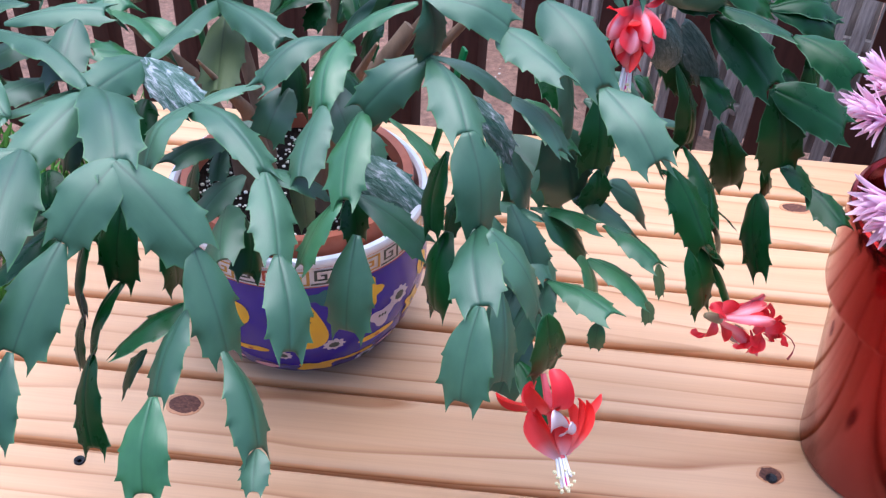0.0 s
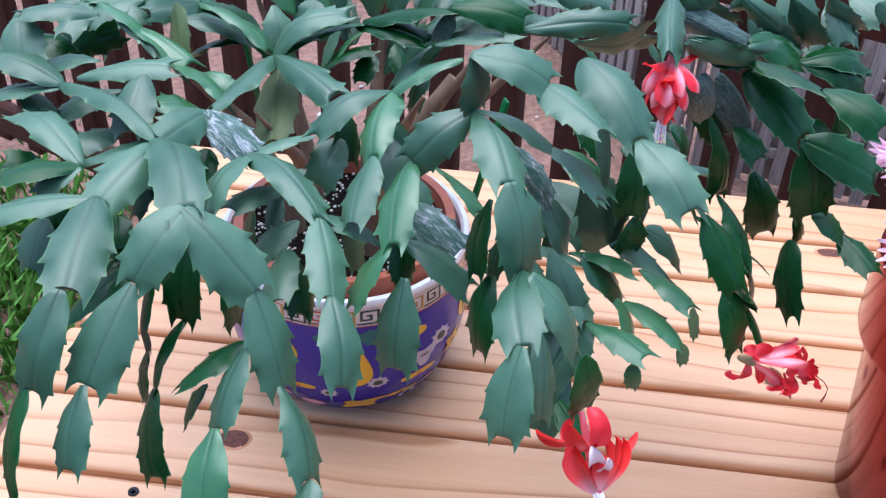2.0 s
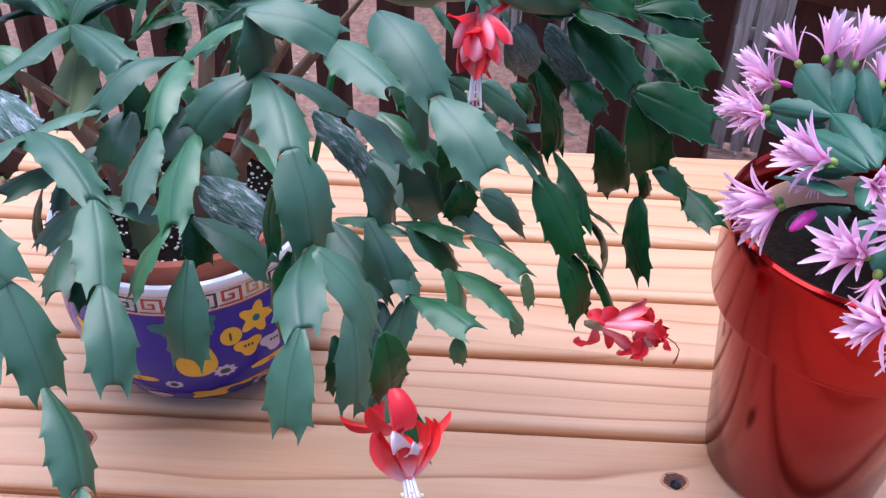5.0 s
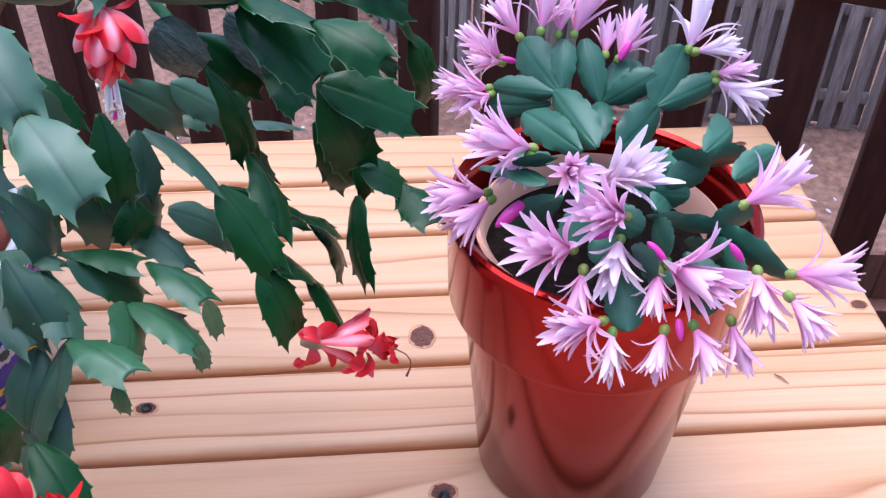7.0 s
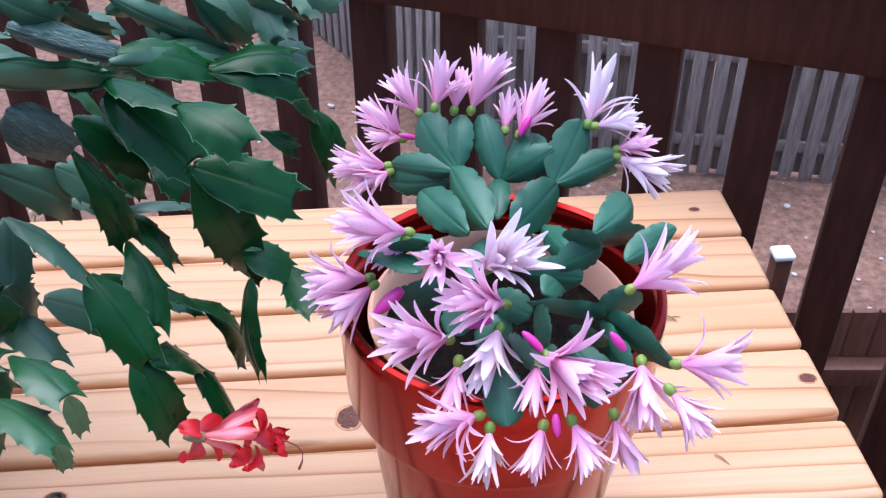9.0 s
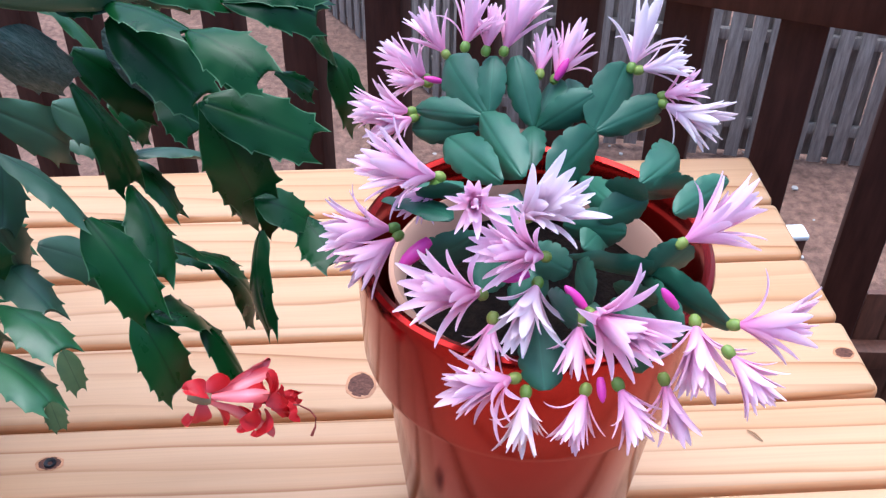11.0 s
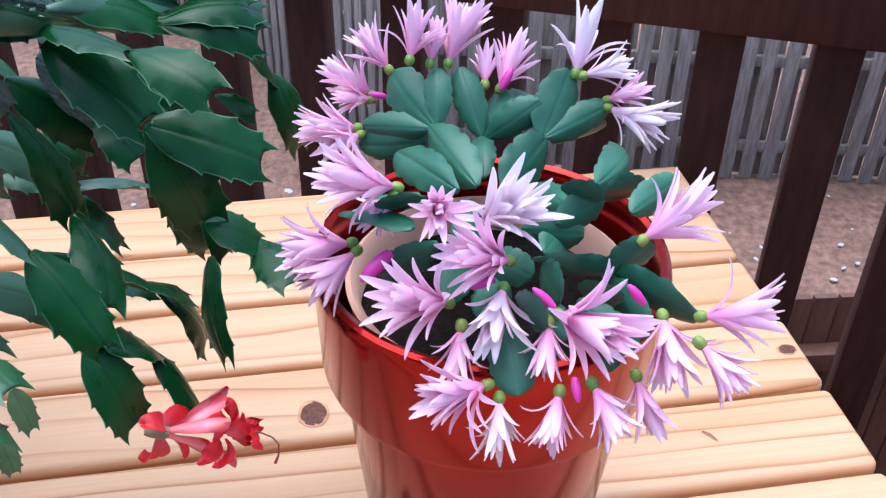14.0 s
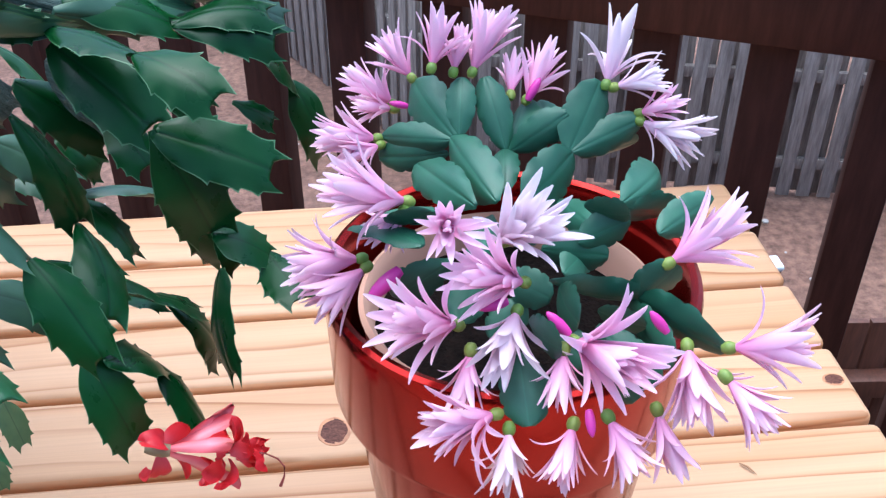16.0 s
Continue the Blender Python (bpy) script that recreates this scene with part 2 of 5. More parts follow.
# ---- ground, far fence, deck railing ----
GROUND = -2.2
bm = bmesh.new()
bmesh.ops.create_grid(bm, x_segments=60, y_segments=60, size=1.0)
for v in bm.verts:
    v.co.x, v.co.y = 60 * v.co.x * abs(v.co.x) ** 1.5, 60 * v.co.y * abs(v.co.y) ** 1.5
    v.co.z = 0.05 * noise.noise(Vector((v.co.x * 0.9, v.co.y * 0.9, 0)))
ground = part("ground", bm, DIRT, None, "bare reddish dirt yard strewn with litter", pose(0, 3, GROUND))
tagged(ground, category="ground", kind="structure")

# deck floor under the table
deck = thing("deck_floor", "brown stained wooden deck boards under the table", "floor")
tagged(deck, kind="structure")
deck_board = mesh_of("board", box((3.6, 0.138, 0.03), bevel=0.004), DARK)
for i in range(20):
    part("board", deck_board, None, deck, "", pose(-0.3, -1.81 + i * 0.144, -0.775))
for x in (-1.9, -0.3, 1.3):
    part("joist", box((0.04, 2.8, 0.18), (x, -0.44, -0.882), 0.004), DARK, deck)
    for y in (0.85, -1.7):
        part("deck_post", box((0.09, 0.09, 1.23), (x, y, -1.587), 0.004), DARK, deck)

# railing: runs obliquely behind the table
RAIL = pose(0.771, 1.022, 0, 0, 0, -25)
railing = thing("deck_railing", "dark brown stained wooden deck railing with square balusters", "railing")
railing.matrix_basis = RAIL
part("rail_board", box((4.4, 0.036, 0.106), (-0.7, -0.02, 0.186), 0.004), DARK, railing)
part("rail_cap", box((4.4, 0.135, 0.034), (-0.7, 0.0, 0.256), 0.005), DARK, railing)
part("bottom_rail", box((4.4, 0.036, 0.085), (-0.7, -0.02, -0.66), 0.004), DARK, railing)
baluster = mesh_of("baluster", box((0.053, 0.038, 0.98), (0, 0, -0.27), 0.003), DARK)
for i in range(34):
    part("baluster", baluster, None, railing, "", pose(-0.666 + 0.1295 * (i - 17), 0.0175, 0))

# board fence across the yard: pickets on both faces of its rails, then a run that turns away
picket = mesh_of("picket", box((0.066, 0.016, 0.97), (0, 0, 0.505), 0.003), GREY)


def board_fence(m, count, label):
    fe = thing("board_fence", label, "fence")
    fe.matrix_basis = m
    for i in range(count):
        part("picket", picket, None, fe, "", pose(0.104 * i, 0, random.uniform(-0.012, 0.012), 0, random.uniform(-0.9, 0.9), 0))
        part("picket", picket, None, fe, "", pose(0.104 * i + 0.052, 0.055, random.uniform(-0.012, 0.012), 0, random.uniform(-0.9, 0.9), 0))
    for z in (0.2, 0.68):
        part("fence_rail", box((0.104 * count, 0.034, 0.06), (0.052 * count, 0.0275, z), 0.004), GREY, fe)


board_fence(pose(0.86, 4.55, GROUND, 0, 0, -13), 38, "weathered grey wooden board fence across the yard")
board_fence(pose(0.80, 4.62, GROUND, 0, 0, 118), 50, "weathered grey wooden fence run receding from the corner")

# lower stair panel and capped post beyond the railing
panel = thing("stair_panel", "red-brown stained board panel of the steps below", "panel", at=(1.16, 1.855, -1.0))
panel.rotation_euler.z = radians(-4.5)
slat = mesh_of("slat", box((0.062, 0.018, 1.16), (0, 0, -0.58), 0.002), LOWSTAIN)
for i in range(20):
    part("slat", slat, None, panel, "", pose(0.0685 * i, 0, 0))
part("crossbeam", box((1.4, 0.05, 0.06), (0.66, -0.036, -0.18), 0.004), LOWSTAIN, panel)
post = thing("capped_post", "brown stained square post with a white metal cap", "post", at=(1.31, 1.955, GROUND))
part("shaft", box((0.044, 0.044, 1.288), (0, 0, 0.644), 0.003), LOWSTAIN, post)
part("cap", box((0.054, 0.054, 0.018), (0, 0, 1.297), 0.007, 3), mat("white_metal", (0.75, 0.78, 0.8), 0.4), post)

# weeds and litter on the dirt
WEED = leaf_mat("weed_green", (0.06, 0.17, 0.02), (0.12, 0.26, 0.04), 0.6, 0.3, 1.0)
wr = random.Random(8)
verts, faces = [], []
for i in range(2600):
    x, y = wr.gauss(-2.5, 0.45), wr.gauss(3.0, 0.5)
    h, a, w = wr.uniform(0.03, 0.14), wr.uniform(0, 6.28), wr.uniform(0.006, 0.016)
    dx, dy = math.cos(a), math.sin(a)
    k = len(verts)
    verts += [(x - w * dy, y + w * dx, -0.03), (x + w * dy, y - w * dx, -0.03), (x + 0.4 * h * dx + w * dy, y + 0.4 * h * dy, h * 0.6), (x + h * dx, y + h * dy, h), (x + 0.4 * h * dx - w * dy, y + 0.4 * h * dy, h * 0.6)]
    faces.append((k, k + 1, k + 2, k + 3, k + 4))
me = bpy.data.meshes.new("weeds")
me.from_pydata(verts, [], faces)
me.materials.append(WEED)
weeds = new("weeds", me)
weeds.location.z = GROUND + 0.02
tagged(weeds, "patch of bright green weeds growing in the yard", "weeds", kind="stuff")
PEBBLE = mat("pale_stone", (0.42, 0.39, 0.37), 0.9)
bm = bmesh.new()
for i in range(420):
    s = wr.uniform(0.004, 0.02) * (2.2 if i % 40 == 0 else 1)
    m = Matrix.Translation((wr.uniform(-1.5, 3.6), wr.uniform(1.9, 5.2), 0.0)) @ Euler((0, 0, wr.uniform(0, 6))).to_matrix().to_4x4() @ Matrix.Diagonal((s, s * wr.uniform(0.5, 1), s * 0.5, 1))
    bmesh.ops.create_icosphere(bm, subdivisions=1, radius=1.0, matrix=m)
stones = part("yard_pebbles", bm, PEBBLE, None, "scattered pale pebbles and chips on the dirt", pose(0, 0, GROUND + 0.012))
tagged(stones, category="pebbles", kind="stuff")

# wall out of view behind the deck, added to darken front light and reflections
BACK_WALL = stained("back_wall_brown", (0.10, 0.075, 0.06), 0.7)
tagged(part("wall_house", box((9.0, 0.12, 3.2), (0, -2.1, -0.6), 0.01), BACK_WALL, None, "plain brown wall out of view, added to hold back light"), category="wall", kind="structure")

# ---- picnic table ----
table = thing("picnic_table", "light pine slatted picnic table with rounded plank edges", "table")
W, BACK, LEFT, RIGHT = 0.091, 0.95, -0.462, 0.689
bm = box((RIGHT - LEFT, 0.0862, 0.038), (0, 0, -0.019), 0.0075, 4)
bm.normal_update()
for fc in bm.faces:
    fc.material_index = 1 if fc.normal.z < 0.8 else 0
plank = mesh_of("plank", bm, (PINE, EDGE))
planks = []
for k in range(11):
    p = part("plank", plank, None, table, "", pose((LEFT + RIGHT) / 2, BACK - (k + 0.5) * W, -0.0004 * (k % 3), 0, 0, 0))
    planks.append(p)
for x in (-0.3, 0.53):
    part("cleat", box((0.038, 0.96, 0.085), (x, 0.45, -0.082), 0.004), PINE, table)
for x in (-0.3, 0.53):
    for y in (0.05, 0.85):
        part("table_leg", box((0.038, 0.085, 0.64), (x + 0.04, y, -0.435), 0.004), PINE, table)


# ---- pots ----
bowl = thing("porcelain_bowl", "round blue porcelain flower bowl with painted yellow fruit", "planter", at=(-0.166, 0.590, 0))
bowl.scale = (0.93, 0.93, 0.93)
part("body", lathe([(0, 0.004), (0.078, 0.004), (0.079, 0), (0.086, 0), (0.09, 0.006), (0.1, 0.016), (0.112, 0.04), (0.12, 0.066), (0.1235, 0.09), (0.1235, 0.108), (0.1215, 0.13), (0.1205, 0.14)]), BLUE, bowl)
part("rim", lathe([(0.1205, 0.14), (0.1212, 0.141), (0.1212, 0.1615), (0.122, 0.163), (0.1225, 0.168), (0.121, 0.1705), (0.1165, 0.171), (0.1135, 0.168), (0.1125, 0.15), (0.105, 0.03), (0, 0.028)]), WHITE, bowl)
BODY = [(0.086, 0.0), (0.09, 0.006), (0.1, 0.016), (0.112, 0.04), (0.12, 0.066), (0.1235, 0.09), (0.1235, 0.108), (0.1215, 0.13), (0.1205, 0.14), (0.1212, 0.141), (0.1212, 0.17)]
GOLD, LILAC, TEAL = mat("yellow_enamel", (0.72, 0.40, 0.02), 0.2), mat("lilac_enamel", (0.52, 0.46, 0.56), 0.2), mat("teal_enamel", (0.004, 0.12, 0.13), 0.2)
ROSE, INK, RUST = mat("rose_enamel", (0.62, 0.30, 0.36), 0.2), mat("dark_enamel", (0.03, 0.05, 0.05), 0.25), mat("rust_enamel", (0.38, 0.06, 0.03), 0.25)


def painted(angle, z, outline, material, lift=0.0005, name="painted_motif", parent=None):
    """A patch of enamel that follows the bowl's wall: outline in metres across and up from its middle, split into quads."""
    bm = bmesh.new()
    zs, rs = [q[1] for q in BODY], [q[0] for q in BODY]

    def on(x, y):
        zz = z + y
        r = float(np.interp(zz, zs, rs)) + lift
        a = radians(angle) + x / r
        return bm.verts.new((r * math.cos(a), r * math.sin(a), zz))

    rings = [[on(x * k, y * k) for x, y in outline] for k in (0.33, 0.66, 1.0)]
    mid = on(0, 0)
    n = len(outline)
    for i in range(n):
        j = (i + 1) % n
        bm.faces.new((mid, rings[0][i], rings[0][j]))
        for a, b in zip(rings, rings[1:]):
            bm.faces.new((a[i], b[i], b[j], a[j]))
    return part(name, bm, material, parent or bowl)


def blob(w, h, lobes=0, depth=0.0, turn=0.0, n=30):
    return [(w * (1 + depth * math.cos(lobes * t)) * math.cos(t + turn), h * (1 + depth * math.cos(lobes * t)) * math.sin(t + turn)) for t in (2 * math.pi * i / n for i in range(n))]


def pear(s):
    return [(s * (0.62 + 0.38 * math.cos(t - 4.71)) * math.cos(t), s * 1.15 * math.sin(t)) for t in (2 * math.pi * i / 30 for i in range(30))]


for ang, z, kind, s in ((-76, 0.094, "pear", 0.026), (-107, 0.104, "apple", 0.013), (-61, 0.108, "apple", 0.010), (-49, 0.119, "flower", 0.014), (-32, 0.097, "daisy", 0.012), (-54, 0.09, "wing", 0.012), (-42, 0.083, "wing_pale", 0.013), (-43, 0.058, "bow", 0.016), (-45, 0.022, "daisy", 0.010), (-73, 0.026, "beast", 0.018), (-103, 0.058, "bow", 0.014), (-99, 0.024, "petal", 0.012), (-65, 0.066, "daisy", 0.010), (-51, 0.034, "bow", 0.013), (-86, 0.126, "leaf", 0.012), (-70, 0.128, "leaf", 0.010), (-114, 0.07, "daisy", 0.011), (-124, 0.10, "flower", 0.014), (-128, 0.05, "bow", 0.015), (-20, 0.07, "flower", 0.013), (-12, 0.105, "apple", 0.012), (-88, 0.052, "daisy", 0.008), (-117, 0.03, "petal", 0.012), (-33, 0.034, "petal", 0.012), (-20, 0.03, "bow", 0.014)):
    if kind == "pear":
        painted(ang, z, pear(s), GOLD)
        for q in range(9):
            painted(ang + random.uniform(-3, 3), z + random.uniform(0.004, 0.022), blob(0.0008, 0.0008, n=8), INK, 0.0009, "dot")
    elif kind == "apple":
        painted(ang, z, blob(s, s, 1, 0.08), GOLD)
        painted(ang, z, blob(s * 0.12, s * 0.5), INK, 0.0009, "stroke")
    elif kind == "flower":
        painted(ang, z, blob(s, s, 5, 0.28), GOLD)
        painted(ang, z, blob(s * 0.25, s * 0.25), TEAL, 0.0009, "eye")
    elif kind == "daisy":
        painted(ang, z, blob(s, s * 0.8, 9, 0.16), LILAC)
        painted(ang, z, blob(s * 0.5, s * 0.4, 9, 0.1), INK, 0.0009, "eye")
    elif kind in ("wing", "wing_pale"):
        painted(ang, z, blob(s, s * 0.9, 3, 0.25, 0.6), GOLD if kind == "wing" else LILAC)
        for q in (-0.4, 0, 0.4):
            painted(ang + q * 4, z + 0.002, blob(s * 0.10, s * 0.16, n=10), INK, 0.0009, "dot")
    elif kind == "bow":
        painted(ang, z, blob(s, s * 0.42, 2, 0.35, 0.25), GOLD)
        painted(ang, z - 0.001, blob(s * 0.2, s * 0.12), RUST, 0.0009, "knot_mark")
    elif kind == "beast":
        painted(ang, z, blob(s, s * 0.52, 4, 0.22, 0.7), GOLD)
        painted(ang + 8, z + 0.008, blob(s * 0.6, s * 0.2, 2, 0.2, 0.3), GOLD, 0.0007)
    elif kind == "petal":
        painted(ang, z, blob(s, s * 0.55, 2, 0.1, 0.4), ROSE)
    else:
        painted(ang, z, blob(s, s * 0.75, 3, 0.3, 0.9), TEAL)
painted(-78, 0.1255, blob(0.016, 0.0012), TEAL, 0.0007, "branch")

# fret band round the rim
for i in range(34):
    bm = bmesh.new()
    w, h, z0, r = 2 * math.pi * 0.1217 / 34, 0.0165, 0.1432, 0.1217
    for x0, y0, x1, y1 in ((0.02, 0.0, 0.98, 0.11), (0.86, 0.0, 0.98, 1.0), (0.16, 0.89, 0.98, 1.0), (0.16, 0.28, 0.28, 1.0), (0.16, 0.28, 0.68, 0.39), (0.56, 0.28, 0.68, 0.68), (0.42, 0.58, 0.68, 0.69)):
        q = [bm.verts.new((r * math.cos((i + x) * w / r), r * math.sin((i + x) * w / r), z0 + y * h)) for x, y in ((x0, y0), ((x0 + x1) / 2, y0), (x1, y0), (x1, y1), ((x0 + x1) / 2, y1), (x0, y1))]
        bm.faces.new((q[0], q[1], q[4], q[5]))
        bm.faces.new((q[1], q[2], q[3], q[4]))
    part("fret", bm, (INK, RUST, mat("ochre_enamel", (0.45, 0.25, 0.06), 0.25))[i % 3], bowl)
for z in (0.1405, 0.1622):
    part("rim_line", lathe([(0.1216, z), (0.1221, z + 0.0004), (0.1216, z + 0.001)]), RUST, bowl)
clay_pot = thing("terracotta_pot", "red terracotta pot set inside the porcelain bowl", "pot", at=(-0.166, 0.590, 0.028))
clay_pot.scale = (0.93, 0.93, 0.93)
part("body", lathe([(0, 0), (0.07, 0), (0.09, 0.10), (0.104, 0.104), (0.1085, 0.148), (0.107, 0.1525), (0.0985, 0.152), (0.0965, 0.13), (0.07, 0.01), (0, 0.01)]), CLAY, clay_pot)
part("soil", lathe([(0, 0.141), (0.03, 0.1405), (0.06, 0.139), (0.0975, 0.136)], 64), SOIL, clay_pot)

red_pot = thing("red_glazed_pot", "tall glossy red glazed ceramic pot with a banded rim", "planter", at=(0.366, 0.484, 0))
part("body", lathe([(0, 0.003), (0.062, 0.003), (0.064, 0), (0.07, 0.0), (0.073, 0.004), (0.0895, 0.168), (0.0905, 0.1725), (0.0865, 0.1725), (0.07, 0.02), (0, 0.018)]), RED, red_pot)
part("rim_band", lathe([(0.0885, 0.1725), (0.0962, 0.1738), (0.0992, 0.1755), (0.1005, 0.18), (0.102, 0.24), (0.1025, 0.247), (0.1015, 0.2505), (0.099, 0.252), (0.0955, 0.2505), (0.094, 0.246), (0.0915, 0.2), (0.0885, 0.1725)]), RED, red_pot)
nursery = thing("clay_liner", "pale buff clay liner pot inside the red pot", "pot", at=(0.366, 0.484, 0.02))
part("body", lathe([(0, 0), (0.062, 0), (0.082, 0.205), (0.084, 0.212), (0.081, 0.214), (0.077, 0.208), (0.072, 0.15), (0, 0.15)]), BUFF, nursery)
part("soil", lathe([(0, 0.199), (0.04, 0.197), (0.0768, 0.191)], 64), SOIL, nursery)

PERLITE = mat("perlite", (0.78, 0.74, 0.66), 0.9)
pr = random.Random(21)
bm = bmesh.new()
for i in range(420):
    a, r = pr.uniform(0, 6.28), 0.094 * pr.random() ** 0.5
    s = pr.uniform(0.0009, 0.0024)
    m = Matrix.Translation((r * math.cos(a), r * math.sin(a), 0.1412 - 0.004 * (r / 0.0975) ** 2)) @ Matrix.Diagonal((s, s * pr.uniform(0.6, 1), s * 0.8, 1))
    bmesh.ops.create_icosphere(bm, subdivisions=1, radius=1.0, matrix=m)
part("perlite", bm, PERLITE, clay_pot, "white perlite grains in the soil", None, False)

# knots and screws in the planks
KNOT_BITS = [(-0.248, 0.458, 0.014, 0.011), (0.256, 0.617, 0.011, 0.013), (0.353, 0.839, 0.016, 0.008), (0.019, 0.548, 0.009, 0.006), (0.673, 0.632, 0.008, 0.006), (0.262, 0.447, 0.010, 0.008), (0.57, 0.77, 0.012, 0.006), (0.645, 0.905, 0.006, 0.004)]
for x, y, a, b in KNOT_BITS:
    k = min(int((BACK - y) / W), 10)
    host = planks[k]
    bm = lathe([(0, 0.0006), (0.55, 0.0006), (0.95, 0.0006), (1.08, 0.0005), (1.18, 0.0004), (1.22, -0.001)], 24)
    for v in bm.verts:
        wob = 1 + 0.14 * noise.noise(Vector((v.co.x * 1.7 + x * 40, v.co.y * 1.7, 0)))
        v.co.x, v.co.y = v.co.x * a * wob, v.co.y * b * wob
    for fc in bm.faces:
        c = fc.calc_center_median()
        fc.material_index = 1 if math.hypot(c.x / a, c.y / b) > 0.98 else 0
    part("knot", bm, (KNOT, HALO), host, "dark brown knot", Matrix.Translation(Vector((x, y, 0)) - host.location + Vector((0, 0, host.location.z))))
for x, y in ((-0.315, 0.386), (0.262, 0.4425), (0.0195, 0.548)):
    host = planks[min(int((BACK - y) / W), 10)]
    bm = lathe([(0, -0.0006), (0.0016, -0.0006), (0.0026, 0.0006), (0.0042, 0.0012), (0.0046, 0.0008), (0.0048, -0.001)], 20)
    part("screw", bm, STEEL, host, "countersunk dark steel screw", Matrix.Translation(Vector((x, y, 0.0006)) - host.location))

# dry shreds fallen on the planks
SHRED = mat("dry_shred", (0.30, 0.16, 0.08), 0.8)
for (x0, y0), (x1, y1) in (((0.562, 0.550), (0.571, 0.538)), ((0.563, 0.729), (0.575, 0.718)), ((0.566, 0.722), (0.580, 0.724))):
    sh = part("plant_shred", tube([(0, 0, 0.001), ((x1 - x0) * 0.5, (y1 - y0) * 0.5 + 0.001, 0.002), (x1 - x0, y1 - y0, 0.001)], [0.0005, 0.0009, 0.0003], 6), SHRED, None, "thin dry brown plant shred lying on the planks", pose(x0, y0, 0))
    tagged(sh, category="litter", group="dry shreds on the table")


# ---- plants ----
def leaf_mesh(name, outline, teeth, bend, fold, twist, material, rng, thick=0.03, tooth=0.105, horn=0.15, rows=26):
    """A flat cactus segment: y runs from 0 to 1 along it, x is about -0.5 to 0.5 across. outline: half widths at even steps along it;
    teeth: for each margin, how far along its points sit; a negative tooth makes shallow round notches instead."""
    edged = isinstance(material, (list, tuple))
    cols = (-1, -0.965, -0.84, -0.56, -0.28, -0.075, 0, 0.075, 0.28, 0.56, 0.84, 0.965, 1)
    seed = rng.uniform(0, 90)
    bm = bmesh.new()
    top, low = [], []
    steps = [i / (len(outline) - 1) for i in range(len(outline))]
    for i in range(rows):
        s = i / (rows - 1)
        h = float(np.interp(s, steps, outline))
        rt, rl = [], []
        for u in cols:
            side = teeth[0] if u < 0 else teeth[1]
            out, push = 0.0, 0.0
            if tooth > 0:
                for q in side:
                    d = (s - (q - 0.15)) / 0.15
                    if 0 < d <= 1.001:
                        out, push = max(out, tooth * d ** 3), max(push, 0.045 * d ** 2)
            else:
                near = min(abs(s - q) for q in side)
                out = tooth * max(0.0, 1 - near / 0.045)
            edge = max(0.0, (abs(u) - 0.84) / 0.16)
            x = math.copysign(abs(u) * h + out * edge, u) if u else 0.0
            y = s + push * edge
            if horn and s > 0.9:
                y += (s - 0.9) / 0.1 * horn * (abs(u) ** 5 - 0.3)
            lift = bend * math.sin(math.pi * min(max(s, 0), 1)) - fold * abs(u) ** 1.9 * h + 0.02 * noise.noise(Vector((x * 2.4, y * 2.4, seed)))
            lift += 0.012 * edge * math.sin(17 * s + seed + (2 if u < 0 else 0))
            th = thick * (1 - abs(u) ** 4) * min(1.0, 0.45 + 4 * h)
            if u == 0:
                th *= 0.6
            a = radians(twist) * (s - 0.3)
            ca, sa = math.cos(a), math.sin(a)

            def at(z):
                return bm.verts.new((x * ca + z * sa, y, z * ca - x * sa))

            v = at(lift + th * 0.5)
            rt.append(v)
            rl.append(v if abs(u) == 1 else at(lift - th * 0.5))
        top.append(rt)
        low.append(rl)
    for sheet in (top, low):
        for a, b in zip(sheet, sheet[1:]):
            for k in range(len(cols) - 1):
                fc = bm.faces.new((a[k], a[k + 1], b[k + 1], b[k]))
                fc.material_index = 1 if edged and k in (0, len(cols) - 2) else 0
    for end in (0, -1):
        a, b = top[end], low[end]
        for k in range(len(cols) - 1):
            vs = list(dict.fromkeys((a[k], a[k + 1], b[k + 1], b[k])))
            if len(vs) > 2:
                bm.faces.new(vs)
    return mesh_of(name, bm, material, True, 70)


OUTLINES = [
    (0.10, 0.24, 0.34, 0.40, 0.435, 0.45, 0.45, 0.435, 0.41, 0.365, 0.27),
    (0.09, 0.20, 0.30, 0.37, 0.42, 0.455, 0.465, 0.45, 0.42, 0.37, 0.25),
    (0.11, 0.28, 0.39, 0.45, 0.475, 0.475, 0.46, 0.43, 0.39, 0.33, 0.22),
    (0.08, 0.17, 0.26, 0.34, 0.40, 0.435, 0.45, 0.445, 0.42, 0.38, 0.30),
]
TEETH = [
    ((0.42, 0.66, 0.88), (0.50, 0.74, 0.90)),
    ((0.52, 0.78), (0.45, 0.68, 0.89)),
    ((0.62, 0.84), (0.55, 0.80)),
    ((0.34, 0.58, 0.82), (0.40, 0.64, 0.86)),
]
OVALS = [(0.06, 0.25, 0.38, 0.455, 0.49, 0.50, 0.495, 0.475, 0.43, 0.34, 0.12), (0.07, 0.22, 0.34, 0.42, 0.47, 0.495, 0.50, 0.49, 0.45, 0.36, 0.14)]
NOTCHES = [((0.24, 0.44, 0.64, 0.84), (0.30, 0.52, 0.73, 0.90)), ((0.33, 0.56, 0.78), (0.26, 0.47, 0.68, 0.87))]
rng = random.Random(11)
OLIVE = leaf_mat("olive_leaf", (0.075, 0.12, 0.045), (0.09, 0.13, 0.05), 0.55, 0.4)


